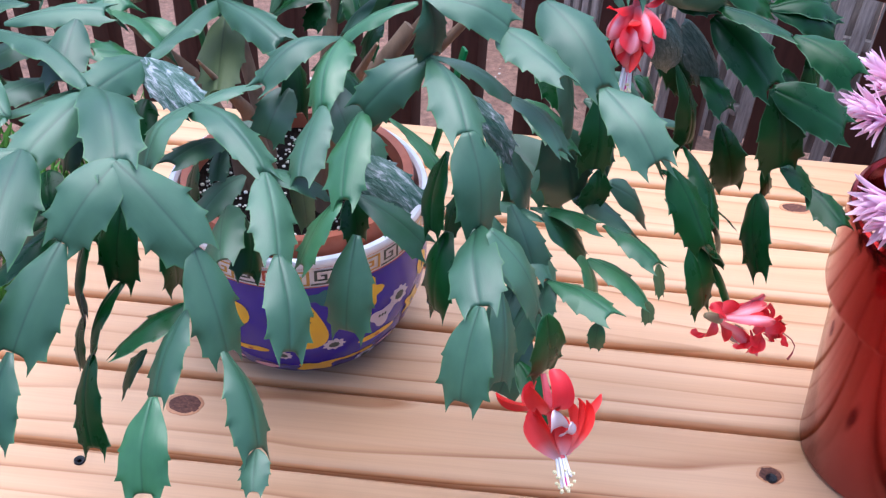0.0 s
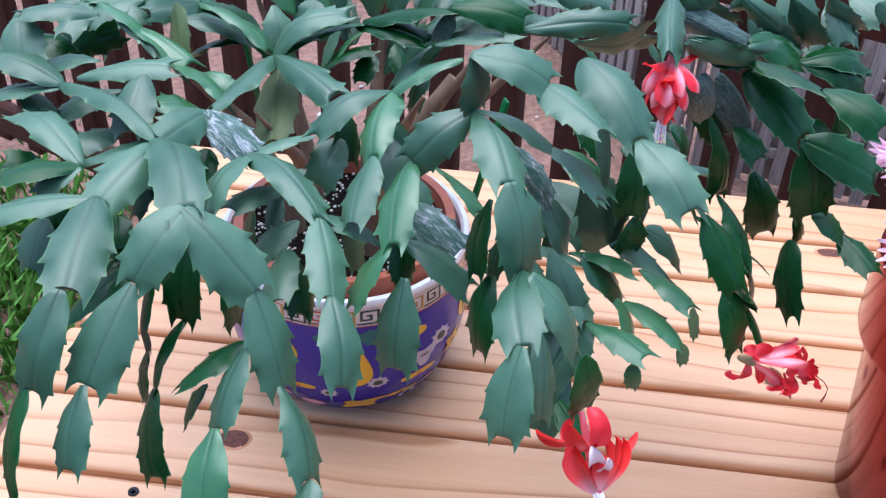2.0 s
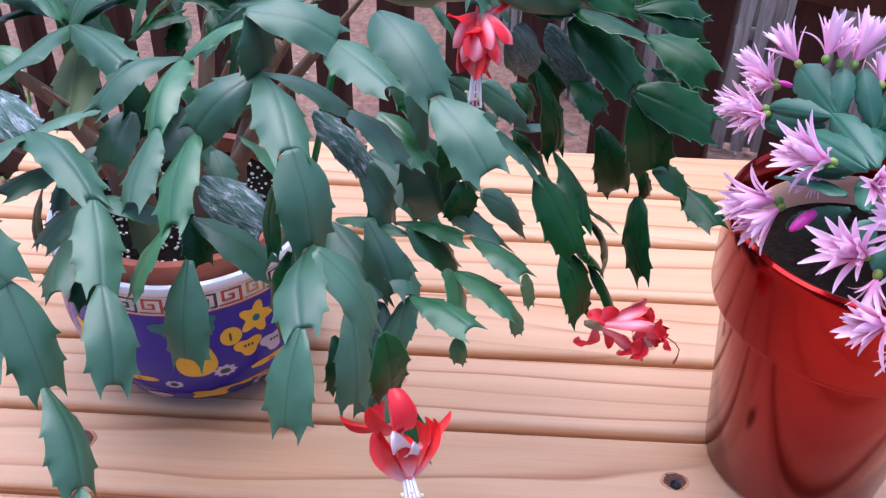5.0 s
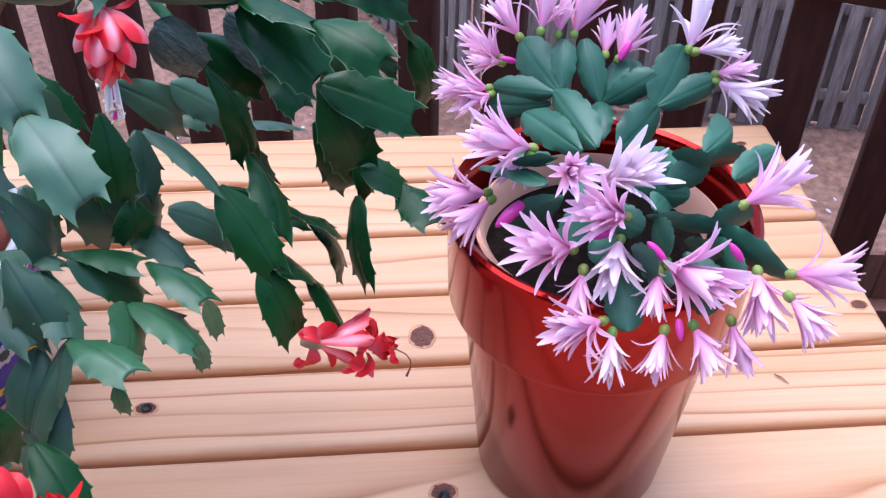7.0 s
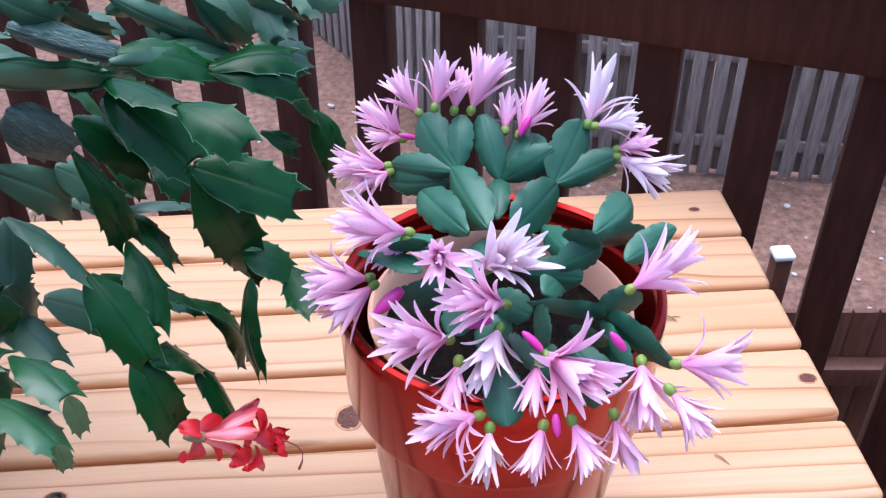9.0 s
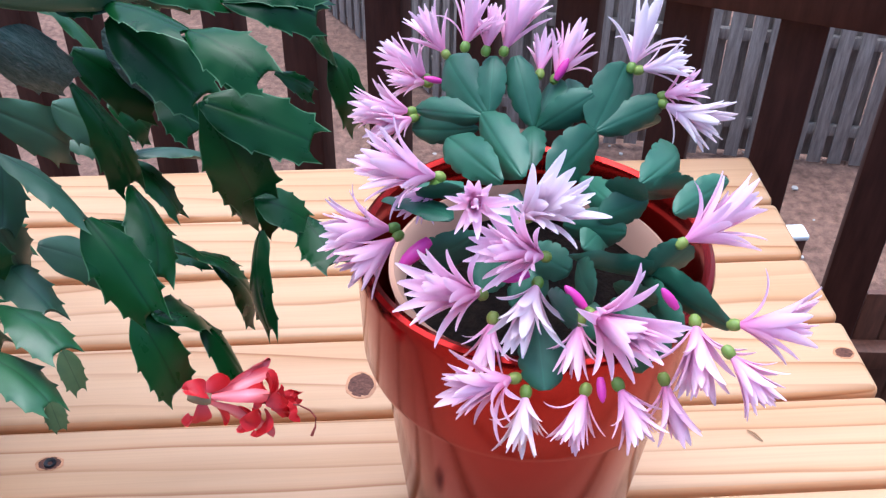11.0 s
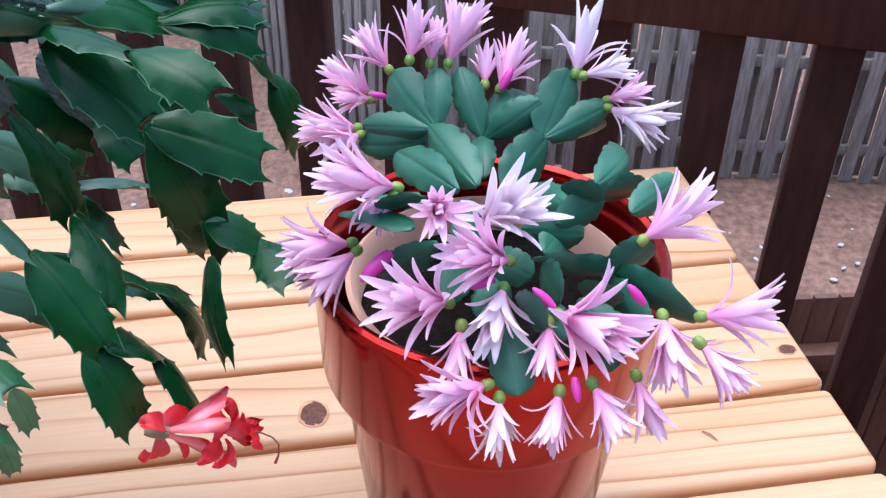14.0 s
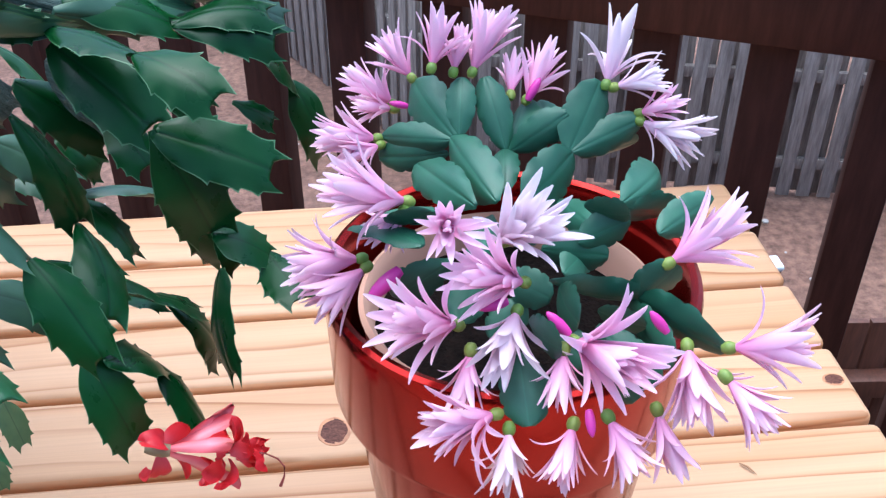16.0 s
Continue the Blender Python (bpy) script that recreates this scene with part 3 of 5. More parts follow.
def scar_mat():
    m = mat("scarred_leaf", (0.06, 0.1, 0.08), 0.5)
    n = Nodes(m)
    c = n.noise(n.coords((5.0, 2.0, 1.0), True), 1.6, 5.0, 0.65, 0.6)
    n.color(n.ramp(c, (0.42, (0.02, 0.075, 0.05)), (0.54, (0.10, 0.16, 0.14)), (0.64, (0.42, 0.43, 0.46)), (0.72, (0.20, 0.23, 0.22))))
    n.bump(c, 0.5, 0.01)
    return m


SCAR = scar_mat()


def leaf_set(material, bends):
    return {b: [leaf_mesh("leaf", OUTLINES[i % 4], TEETH[(i + i // 4) % 4], b + rng.uniform(-0.02, 0.06), fold, rng.uniform(-16, 16), material, rng) for i, fold in enumerate((0.05, 0.14, 0.09, 0.16, 0.11, 0.04, 0.18, 0.1))] for b in bends}


BENDS = (0.03, 0.04, 0.06, 0.14, 0.15)
LOOKS = {"": leaf_set((LEAF, LEAF_EDGE), BENDS), "young": leaf_set((DEEP_SHADED, LEAF_EDGE), (0.03, 0.06)), "fresh": leaf_set((FRESH, LEAF_EDGE), (0.03, 0.06))}
ODD_MESHES = {
    "olive": leaf_mesh("leaf", OUTLINES[2], TEETH[2], 0.02, 0.05, 0, OLIVE, rng),
    "scarred": leaf_mesh("leaf", OUTLINES[0], TEETH[0], 0.05, 0.2, 5, SCAR, rng),
    "wrinkled": leaf_mesh("leaf", OUTLINES[2], TEETH[2], 0.06, 0.3, 8, WRINKLE, rng, 0.06, 0.05),
}
EASTER_MESHES = [leaf_mesh("leaf", OVALS[i % 2], NOTCHES[(i + 1) % 2], b, fold, rng.uniform(-10, 10), EASTER, rng, 0.034, -0.055, 0.0) for i, (b, fold) in enumerate(((0.03, 0.10), (0.08, 0.16), (0.05, 0.22), (0.10, 0.12), (0.0, 0.18), (0.06, 0.06)))]


def frame_of(p0, p1, n):
    """Axes with y from p0 to p1 and z near n."""
    y = (Vector(p1) - Vector(p0)).normalized()
    x = y.cross(Vector(n)).normalized()
    return Matrix((x, y, x.cross(y))).transposed().to_4x4(), (Vector(p1) - Vector(p0)).length


def lay(mesh, parent, name, p0, p1, n, width, label=""):
    turn, length = frame_of(p0, p1, n)
    m = Matrix.Translation(Vector(p0) - parent.location) @ turn @ Matrix.Diagonal((width, length, length, 1))
    return part(name, mesh, None, parent, label, m)


cactus = thing("christmas_cactus", "large drooping christmas cactus with toothed green segments and red flowers", "plant", at=(-0.157, 0.612, 0.16))
easter = thing("easter_cactus", "easter cactus in full pink bloom in the red pot", "plant", at=(0.366, 0.484, 0.18))


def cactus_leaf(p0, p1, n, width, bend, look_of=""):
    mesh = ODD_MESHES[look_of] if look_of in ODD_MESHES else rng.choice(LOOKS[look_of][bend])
    lay(mesh, cactus, "leaf", p0, p1, n, width, {"olive": "dull olive green flat segment", "scarred": "segment with silvery dried scars", "wrinkled": "grey green wrinkled old segment", "young": "glossy deep green segment, part of its dark standing for shade", "fresh": "bright green young segment"}.get(look_of, ""))


def easter_leaf(p0, p1, n, width, bend, look_of=""):
    lay(rng.choice(EASTER_MESHES), easter, "leaf", p0, p1, n, width)


# the side away from the red pot
# the deep green segments here mostly carry the plant's shade in their colour
cactus_leaf((-0.181, 0.284, 0.385), (-0.204, 0.252, 0.354), (0.05, -0.71, 0.70), 0.031, 0.06)
cactus_leaf((-0.182, 0.283, 0.385), (-0.140, 0.268, 0.344), (0.52, -0.49, 0.70), 0.036, 0.06)
cactus_leaf((-0.203, 0.253, 0.355), (-0.220, 0.212, 0.314), (0.06, -0.72, 0.69), 0.034, 0.06)
cactus_leaf((-0.220, 0.212, 0.318), (-0.220, 0.178, 0.288), (-0.42, -0.60, 0.68), 0.028, 0.06)
cactus_leaf((-0.143, 0.269, 0.346), (-0.123, 0.243, 0.297), (0.60, -0.59, 0.55), 0.029, 0.06)
cactus_leaf((-0.125, 0.244, 0.301), (-0.101, 0.207, 0.267), (0.81, -0.01, 0.59), 0.028, 0.06)
cactus_leaf((-0.102, 0.208, 0.269), (-0.099, 0.187, 0.261), (-0.24, -0.37, 0.90), 0.016, 0.06)
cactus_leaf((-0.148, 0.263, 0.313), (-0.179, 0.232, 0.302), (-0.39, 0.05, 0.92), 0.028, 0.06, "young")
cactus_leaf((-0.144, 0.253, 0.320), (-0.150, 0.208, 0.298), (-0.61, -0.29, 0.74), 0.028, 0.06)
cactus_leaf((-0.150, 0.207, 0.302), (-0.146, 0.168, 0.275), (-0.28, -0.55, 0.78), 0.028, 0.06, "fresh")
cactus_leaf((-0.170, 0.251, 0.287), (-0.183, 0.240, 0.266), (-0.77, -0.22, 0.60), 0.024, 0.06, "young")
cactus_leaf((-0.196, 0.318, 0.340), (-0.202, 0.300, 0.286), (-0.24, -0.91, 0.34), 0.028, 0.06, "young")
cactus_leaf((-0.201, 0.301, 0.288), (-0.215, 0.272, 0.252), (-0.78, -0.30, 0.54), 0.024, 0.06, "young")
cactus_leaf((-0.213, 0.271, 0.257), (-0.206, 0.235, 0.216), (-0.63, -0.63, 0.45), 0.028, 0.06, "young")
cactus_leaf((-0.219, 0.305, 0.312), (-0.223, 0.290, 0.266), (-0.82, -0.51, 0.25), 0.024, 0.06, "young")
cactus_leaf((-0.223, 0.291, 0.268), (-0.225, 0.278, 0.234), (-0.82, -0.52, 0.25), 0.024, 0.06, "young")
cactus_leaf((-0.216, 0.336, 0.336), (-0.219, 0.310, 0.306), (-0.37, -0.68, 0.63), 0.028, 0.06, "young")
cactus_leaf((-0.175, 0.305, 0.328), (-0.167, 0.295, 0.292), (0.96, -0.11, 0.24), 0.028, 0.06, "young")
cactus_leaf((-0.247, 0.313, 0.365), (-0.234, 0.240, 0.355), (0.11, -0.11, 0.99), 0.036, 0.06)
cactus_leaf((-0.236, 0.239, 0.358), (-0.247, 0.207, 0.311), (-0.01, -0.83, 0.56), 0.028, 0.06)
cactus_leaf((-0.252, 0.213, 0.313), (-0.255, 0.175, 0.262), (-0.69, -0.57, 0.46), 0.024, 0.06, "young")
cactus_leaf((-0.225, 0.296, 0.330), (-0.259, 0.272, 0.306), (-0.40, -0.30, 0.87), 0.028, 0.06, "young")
cactus_leaf((-0.247, 0.314, 0.363), (-0.313, 0.295, 0.355), (-0.11, 0.01, 0.99), 0.028, 0.06)
cactus_leaf((-0.231, 0.379, 0.364), (-0.246, 0.312, 0.361), (0.41, -0.13, 0.90), 0.033, 0.06)
cactus_leaf((-0.231, 0.379, 0.364), (-0.182, 0.283, 0.383), (0.17, 0.27, 0.95), 0.033, 0.06)
cactus_leaf((-0.220, 0.429, 0.359), (-0.233, 0.378, 0.364), (0.55, -0.05, 0.84), 0.029, 0.06)
cactus_leaf((-0.220, 0.426, 0.361), (-0.182, 0.402, 0.345), (0.12, -0.42, 0.90), 0.029, 0.06, "scarred")
cactus_leaf((-0.332, 0.451, 0.358), (-0.231, 0.378, 0.364), (0.21, 0.37, 0.90), 0.028, 0.03)
cactus_leaf((-0.330, 0.450, 0.358), (-0.387, 0.460, 0.369), (0.17, -0.10, 0.98), 0.028, 0.06)
cactus_leaf((-0.330, 0.450, 0.357), (-0.386, 0.440, 0.347), (-0.17, -0.01, 0.99), 0.028, 0.03)
cactus_leaf((-0.272, 0.456, 0.368), (-0.270, 0.410, 0.347), (0.13, -0.41, 0.91), 0.031, 0.06)
cactus_leaf((-0.321, 0.455, 0.361), (-0.256, 0.470, 0.369), (-0.08, -0.15, 0.99), 0.028, 0.06)
cactus_leaf((-0.335, 0.536, 0.381), (-0.283, 0.510, 0.357), (0.51, 0.28, 0.81), 0.028, 0.06, "fresh")
cactus_leaf((-0.321, 0.531, 0.370), (-0.260, 0.490, 0.351), (0.46, 0.31, 0.83), 0.024, 0.06, "fresh")
cactus_leaf((-0.270, 0.501, 0.354), (-0.214, 0.460, 0.344), (0.39, 0.32, 0.86), 0.028, 0.06, "fresh")
cactus_leaf((-0.318, 0.526, 0.371), (-0.254, 0.500, 0.355), (0.27, 0.04, 0.96), 0.028, 0.06, "fresh")
cactus_leaf((-0.319, 0.501, 0.389), (-0.369, 0.480, 0.394), (0.13, -0.11, 0.99), 0.028, 0.06)
cactus_leaf((-0.374, 0.491, 0.390), (-0.361, 0.460, 0.363), (0.09, -0.63, 0.77), 0.035, 0.06)
cactus_leaf((-0.204, 0.536, 0.349), (-0.221, 0.430, 0.358), (-0.29, 0.13, 0.95), 0.028, 0.03)
cactus_leaf((-0.204, 0.535, 0.349), (-0.147, 0.550, 0.382), (-0.39, -0.36, 0.85), 0.028, 0.15)
cactus_leaf((-0.205, 0.535, 0.348), (-0.136, 0.560, 0.371), (-0.30, -0.03, 0.95), 0.024, 0.06, "young")
cactus_leaf((-0.204, 0.536, 0.349), (-0.139, 0.460, 0.362), (-0.29, -0.08, 0.95), 0.028, 0.06)
cactus_leaf((-0.203, 0.551, 0.332), (-0.190, 0.470, 0.312), (-0.10, -0.25, 0.96), 0.034, 0.06, "olive")
cactus_leaf((-0.183, 0.403, 0.344), (-0.189, 0.330, 0.345), (-0.36, 0.05, 0.93), 0.028, 0.06)
cactus_leaf((-0.184, 0.403, 0.346), (-0.122, 0.338, 0.345), (0.12, 0.09, 0.99), 0.028, 0.06)
cactus_leaf((-0.183, 0.401, 0.344), (-0.151, 0.430, 0.347), (-0.22, 0.14, 0.97), 0.024, 0.03)
cactus_leaf((-0.123, 0.339, 0.346), (-0.105, 0.287, 0.328), (0.39, -0.17, 0.90), 0.028, 0.06)
cactus_leaf((-0.105, 0.288, 0.330), (-0.091, 0.245, 0.300), (0.47, -0.41, 0.79), 0.028, 0.06)
cactus_leaf((-0.078, 0.331, 0.341), (-0.097, 0.300, 0.312), (-0.78, -0.12, 0.62), 0.028, 0.06, "fresh")
cactus_leaf((-0.124, 0.344, 0.343), (-0.092, 0.360, 0.321), (0.42, 0.35, 0.84), 0.028, 0.03)
cactus_leaf((-0.052, 0.455, 0.400), (-0.100, 0.450, 0.373), (-0.49, 0.04, 0.87), 0.024, 0.06, "fresh")
cactus_leaf((-0.099, 0.451, 0.374), (-0.143, 0.410, 0.359), (-0.25, -0.10, 0.96), 0.028, 0.15)
cactus_leaf((-0.097, 0.451, 0.374), (-0.100, 0.385, 0.362), (-0.37, -0.14, 0.92), 0.028, 0.06, "fresh")
cactus_leaf((-0.100, 0.386, 0.363), (-0.104, 0.340, 0.342), (-0.58, -0.29, 0.76), 0.028, 0.06)
cactus_leaf((-0.075, 0.379, 0.366), (-0.076, 0.320, 0.344), (-0.53, -0.29, 0.79), 0.028, 0.06, "fresh")
cactus_leaf((-0.068, 0.316, 0.326), (-0.070, 0.290, 0.274), (-0.21, -0.88, 0.44), 0.030, 0.06)
cactus_leaf((-0.074, 0.350, 0.328), (-0.031, 0.345, 0.298), (0.55, -0.18, 0.82), 0.028, 0.06)
cactus_leaf((-0.084, 0.403, 0.318), (-0.042, 0.385, 0.293), (0.24, -0.56, 0.80), 0.034, 0.06, "scarred")
cactus_leaf((-0.079, 0.363, 0.319), (-0.073, 0.352, 0.292), (0.58, -0.71, 0.40), 0.022, 0.06, "young")
cactus_leaf((-0.130, 0.433, 0.345), (-0.142, 0.410, 0.319), (-0.08, -0.73, 0.68), 0.029, 0.06)
cactus_leaf((-0.132, 0.453, 0.360), (-0.123, 0.430, 0.327), (0.89, -0.23, 0.40), 0.028, 0.06, "young")
cactus_leaf((-0.105, 0.426, 0.356), (-0.085, 0.400, 0.330), (0.33, -0.54, 0.77), 0.032, 0.06)
cactus_leaf((-0.112, 0.471, 0.346), (-0.085, 0.450, 0.331), (0.56, 0.13, 0.82), 0.028, 0.06, "young")
cactus_leaf((-0.144, 0.561, 0.367), (-0.085, 0.530, 0.373), (-0.16, -0.12, 0.98), 0.028, 0.06, "young")
cactus_leaf((-0.138, 0.556, 0.374), (-0.067, 0.530, 0.400), (-0.33, 0.04, 0.94), 0.028, 0.06, "young")
cactus_leaf((-0.070, 0.530, 0.402), (-0.014, 0.535, 0.394), (0.17, -0.47, 0.87), 0.028, 0.06, "young")
cactus_leaf((-0.079, 0.520, 0.377), (-0.020, 0.530, 0.386), (-0.17, 0.16, 0.97), 0.024, 0.03)
cactus_leaf((-0.162, 0.401, 0.323), (-0.187, 0.360, 0.331), (0.08, 0.15, 0.99), 0.028, 0.06)
cactus_leaf((-0.151, 0.389, 0.306), (-0.172, 0.360, 0.294), (-0.22, -0.21, 0.95), 0.028, 0.06)
cactus_leaf((-0.155, 0.361, 0.302), (-0.145, 0.312, 0.300), (-0.56, -0.15, 0.81), 0.028, 0.06)
cactus_leaf((-0.151, 0.371, 0.294), (-0.136, 0.330, 0.274), (0.85, 0.07, 0.53), 0.028, 0.06, "young")
cactus_leaf((-0.167, 0.401, 0.317), (-0.166, 0.380, 0.305), (-0.16, -0.51, 0.85), 0.014, 0.06)
cactus_leaf((-0.186, 0.406, 0.303), (-0.184, 0.380, 0.278), (-0.81, -0.43, 0.39), 0.028, 0.06, "young")
cactus_leaf((-0.112, 0.373, 0.321), (-0.104, 0.352, 0.297), (0.91, -0.12, 0.41), 0.028, 0.06, "olive")
cactus_leaf((-0.081, 0.426, 0.324), (-0.070, 0.410, 0.308), (0.40, -0.49, 0.77), 0.022, 0.06)
cactus_leaf((-0.070, 0.451, 0.319), (-0.032, 0.420, 0.303), (0.58, 0.33, 0.75), 0.024, 0.06, "fresh")
cactus_leaf((-0.023, 0.363, 0.355), (-0.028, 0.340, 0.312), (-0.84, -0.44, 0.33), 0.028, 0.06, "young")
cactus_leaf((-0.019, 0.343, 0.313), (-0.022, 0.318, 0.270), (-0.62, -0.66, 0.42), 0.028, 0.06, "young")
cactus_leaf((-0.272, 0.349, 0.361), (-0.338, 0.400, 0.361), (0.03, 0.05, 1.00), 0.028, 0.15)
cactus_leaf((-0.270, 0.346, 0.362), (-0.310, 0.320, 0.366), (0.09, 0.05, 1.00), 0.028, 0.06, "young")
cactus_leaf((-0.269, 0.343, 0.363), (-0.292, 0.325, 0.352), (-0.14, -0.38, 0.92), 0.018, 0.06)
cactus_leaf((-0.281, 0.426, 0.341), (-0.307, 0.400, 0.339), (-0.07, -0.03, 1.00), 0.028, 0.06)
cactus_leaf((-0.240, 0.393, 0.357), (-0.285, 0.370, 0.349), (-0.22, 0.10, 0.97), 0.028, 0.03)
cactus_leaf((-0.298, 0.471, 0.345), (-0.340, 0.450, 0.333), (-0.15, -0.26, 0.95), 0.028, 0.06)
cactus_leaf((-0.351, 0.456, 0.335), (-0.317, 0.420, 0.330), (0.54, 0.40, 0.74), 0.028, 0.06, "young")
cactus_leaf((-0.315, 0.480, 0.363), (-0.354, 0.475, 0.359), (-0.12, 0.07, 0.99), 0.028, 0.03)
cactus_leaf((-0.394, 0.560, 0.326), (-0.341, 0.575, 0.341), (0.05, -0.78, 0.63), 0.031, 0.06, "young")
cactus_leaf((-0.294, 0.331, 0.332), (-0.299, 0.310, 0.306), (-0.24, -0.72, 0.65), 0.028, 0.06)
cactus_leaf((-0.288, 0.346, 0.335), (-0.291, 0.330, 0.317), (0.05, -0.76, 0.65), 0.018, 0.06, "young")
cactus_leaf((-0.254, 0.346, 0.328), (-0.246, 0.325, 0.317), (-0.11, -0.49, 0.87), 0.021, 0.06, "young")
cactus_leaf((-0.244, 0.336, 0.312), (-0.257, 0.310, 0.301), (0.14, -0.44, 0.89), 0.018, 0.06, "young")
cactus_leaf((-0.235, 0.461, 0.339), (-0.259, 0.440, 0.355), (0.43, 0.16, 0.89), 0.028, 0.06, "fresh")
cactus_leaf((-0.252, 0.511, 0.343), (-0.224, 0.500, 0.337), (0.05, -0.43, 0.90), 0.017, 0.06, "fresh")
cactus_leaf((-0.282, 0.551, 0.379), (-0.270, 0.520, 0.344), (-0.61, -0.69, 0.39), 0.028, 0.06, "olive")
cactus_leaf((-0.276, 0.549, 0.368), (-0.234, 0.570, 0.343), (0.49, 0.02, 0.87), 0.028, 0.06)
cactus_leaf((-0.266, 0.560, 0.376), (-0.209, 0.540, 0.351), (0.44, 0.18, 0.88), 0.024, 0.06, "fresh")
cactus_leaf((-0.244, 0.571, 0.362), (-0.207, 0.540, 0.350), (0.49, 0.28, 0.83), 0.024, 0.06, "fresh")
cactus_leaf((-0.236, 0.565, 0.345), (-0.280, 0.560, 0.331), (-0.32, 0.16, 0.94), 0.024, 0.06, "young")
cactus_leaf((-0.220, 0.601, 0.361), (-0.211, 0.580, 0.332), (0.52, -0.60, 0.60), 0.029, 0.06)
cactus_leaf((-0.318, 0.551, 0.374), (-0.305, 0.540, 0.363), (0.42, -0.38, 0.83), 0.018, 0.06)
cactus_leaf((-0.174, 0.559, 0.327), (-0.136, 0.580, 0.341), (-0.40, 0.11, 0.91), 0.024, 0.06, "young")
cactus_leaf((-0.176, 0.574, 0.324), (-0.165, 0.590, 0.356), (-0.80, -0.36, 0.48), 0.024, 0.03)
cactus_leaf((-0.174, 0.569, 0.323), (-0.147, 0.590, 0.349), (-0.67, -0.03, 0.74), 0.024, 0.06, "fresh")
cactus_leaf((-0.136, 0.581, 0.335), (-0.142, 0.560, 0.320), (-0.11, -0.54, 0.84), 0.022, 0.06, "young")
cactus_leaf((-0.121, 0.601, 0.335), (-0.113, 0.580, 0.319), (0.44, -0.42, 0.79), 0.015, 0.06, "young")
cactus_leaf((-0.086, 0.551, 0.361), (-0.110, 0.520, 0.339), (-0.69, 0.01, 0.73), 0.024, 0.03)
cactus_leaf((-0.068, 0.535, 0.394), (-0.081, 0.530, 0.374), (-0.35, -0.82, 0.45), 0.016, 0.06, "wrinkled")
cactus_leaf((-0.090, 0.551, 0.337), (-0.093, 0.520, 0.318), (-0.70, -0.32, 0.63), 0.028, 0.06, "young")
cactus_leaf((-0.187, 0.611, 0.363), (-0.193, 0.600, 0.347), (-0.15, -0.80, 0.58), 0.026, 0.06)
cactus_leaf((-0.396, 0.530, 0.353), (-0.360, 0.520, 0.344), (0.23, -0.07, 0.97), 0.028, 0.06, "young")
cactus_leaf((-0.306, 0.371, 0.340), (-0.329, 0.360, 0.353), (0.59, -0.36, 0.73), 0.019, 0.06, "young")
cactus_leaf((-0.371, 0.461, 0.349), (-0.339, 0.440, 0.333), (0.52, 0.16, 0.84), 0.028, 0.06)
cactus_leaf((-0.236, 0.361, 0.356), (-0.240, 0.340, 0.332), (-0.50, -0.61, 0.62), 0.028, 0.06, "young")
cactus_leaf((-0.209, 0.371, 0.339), (-0.207, 0.330, 0.324), (-0.29, -0.33, 0.90), 0.028, 0.06, "young")
cactus_leaf((-0.156, 0.431, 0.319), (-0.160, 0.410, 0.308), (-0.08, -0.44, 0.90), 0.021, 0.06)
cactus_leaf((-0.220, 0.421, 0.335), (-0.222, 0.400, 0.317), (-0.06, -0.63, 0.77), 0.022, 0.06, "young")

# the crown above the red flowers
cactus_leaf((-0.016, 0.522, 0.393), (0.061, 0.541, 0.395), (0.15, -0.71, 0.69), 0.020, 0.06)
cactus_leaf((0.052, 0.542, 0.377), (0.075, 0.527, 0.394), (0.13, -0.66, -0.74), 0.029, 0.06)
cactus_leaf((0.082, 0.535, 0.423), (0.078, 0.450, 0.416), (-0.14, -0.07, 0.99), 0.019, 0.06)
cactus_leaf((0.089, 0.464, 0.419), (0.144, 0.536, 0.375), (0.31, -0.66, -0.69), 0.029, 0.06)
cactus_leaf((0.216, 0.644, 0.387), (0.231, 0.614, 0.360), (0.08, -0.64, 0.76), 0.021, 0.06)
cactus_leaf((0.134, 0.589, 0.394), (0.174, 0.639, 0.395), (0.76, -0.61, -0.20), 0.029, 0.06)
cactus_leaf((0.188, 0.665, 0.381), (0.211, 0.653, 0.344), (0.27, -0.85, 0.45), 0.037, 0.06)
cactus_leaf((0.240, 0.667, 0.379), (0.264, 0.642, 0.369), (-0.07, -0.44, 0.90), 0.029, 0.06)
cactus_leaf((-0.048, 0.596, 0.389), (-0.015, 0.580, 0.368), (0.31, -0.43, 0.84), 0.034, 0.06)
cactus_leaf((0.003, 0.578, 0.400), (0.047, 0.593, 0.385), (0.43, -0.63, 0.65), 0.024, 0.06)
cactus_leaf((0.143, 0.540, 0.383), (0.194, 0.588, 0.356), (0.64, -0.76, -0.15), 0.021, 0.06)
cactus_leaf((0.096, 0.493, 0.410), (0.138, 0.535, 0.376), (0.15, -0.71, -0.68), 0.029, 0.06)
cactus_leaf((0.136, 0.587, 0.406), (0.181, 0.608, 0.369), (0.40, -0.92, -0.04), 0.019, 0.06)
cactus_leaf((0.182, 0.611, 0.395), (0.210, 0.614, 0.356), (-0.41, -0.84, -0.37), 0.029, 0.06)
cactus_leaf((0.167, 0.603, 0.380), (0.191, 0.620, 0.350), (-0.11, -0.82, -0.57), 0.029, 0.06)
cactus_leaf((0.086, 0.559, 0.396), (0.112, 0.586, 0.397), (0.64, -0.59, -0.50), 0.029, 0.06)
cactus_leaf((0.142, 0.590, 0.379), (0.112, 0.593, 0.386), (0.23, -0.03, 0.97), 0.029, 0.06)
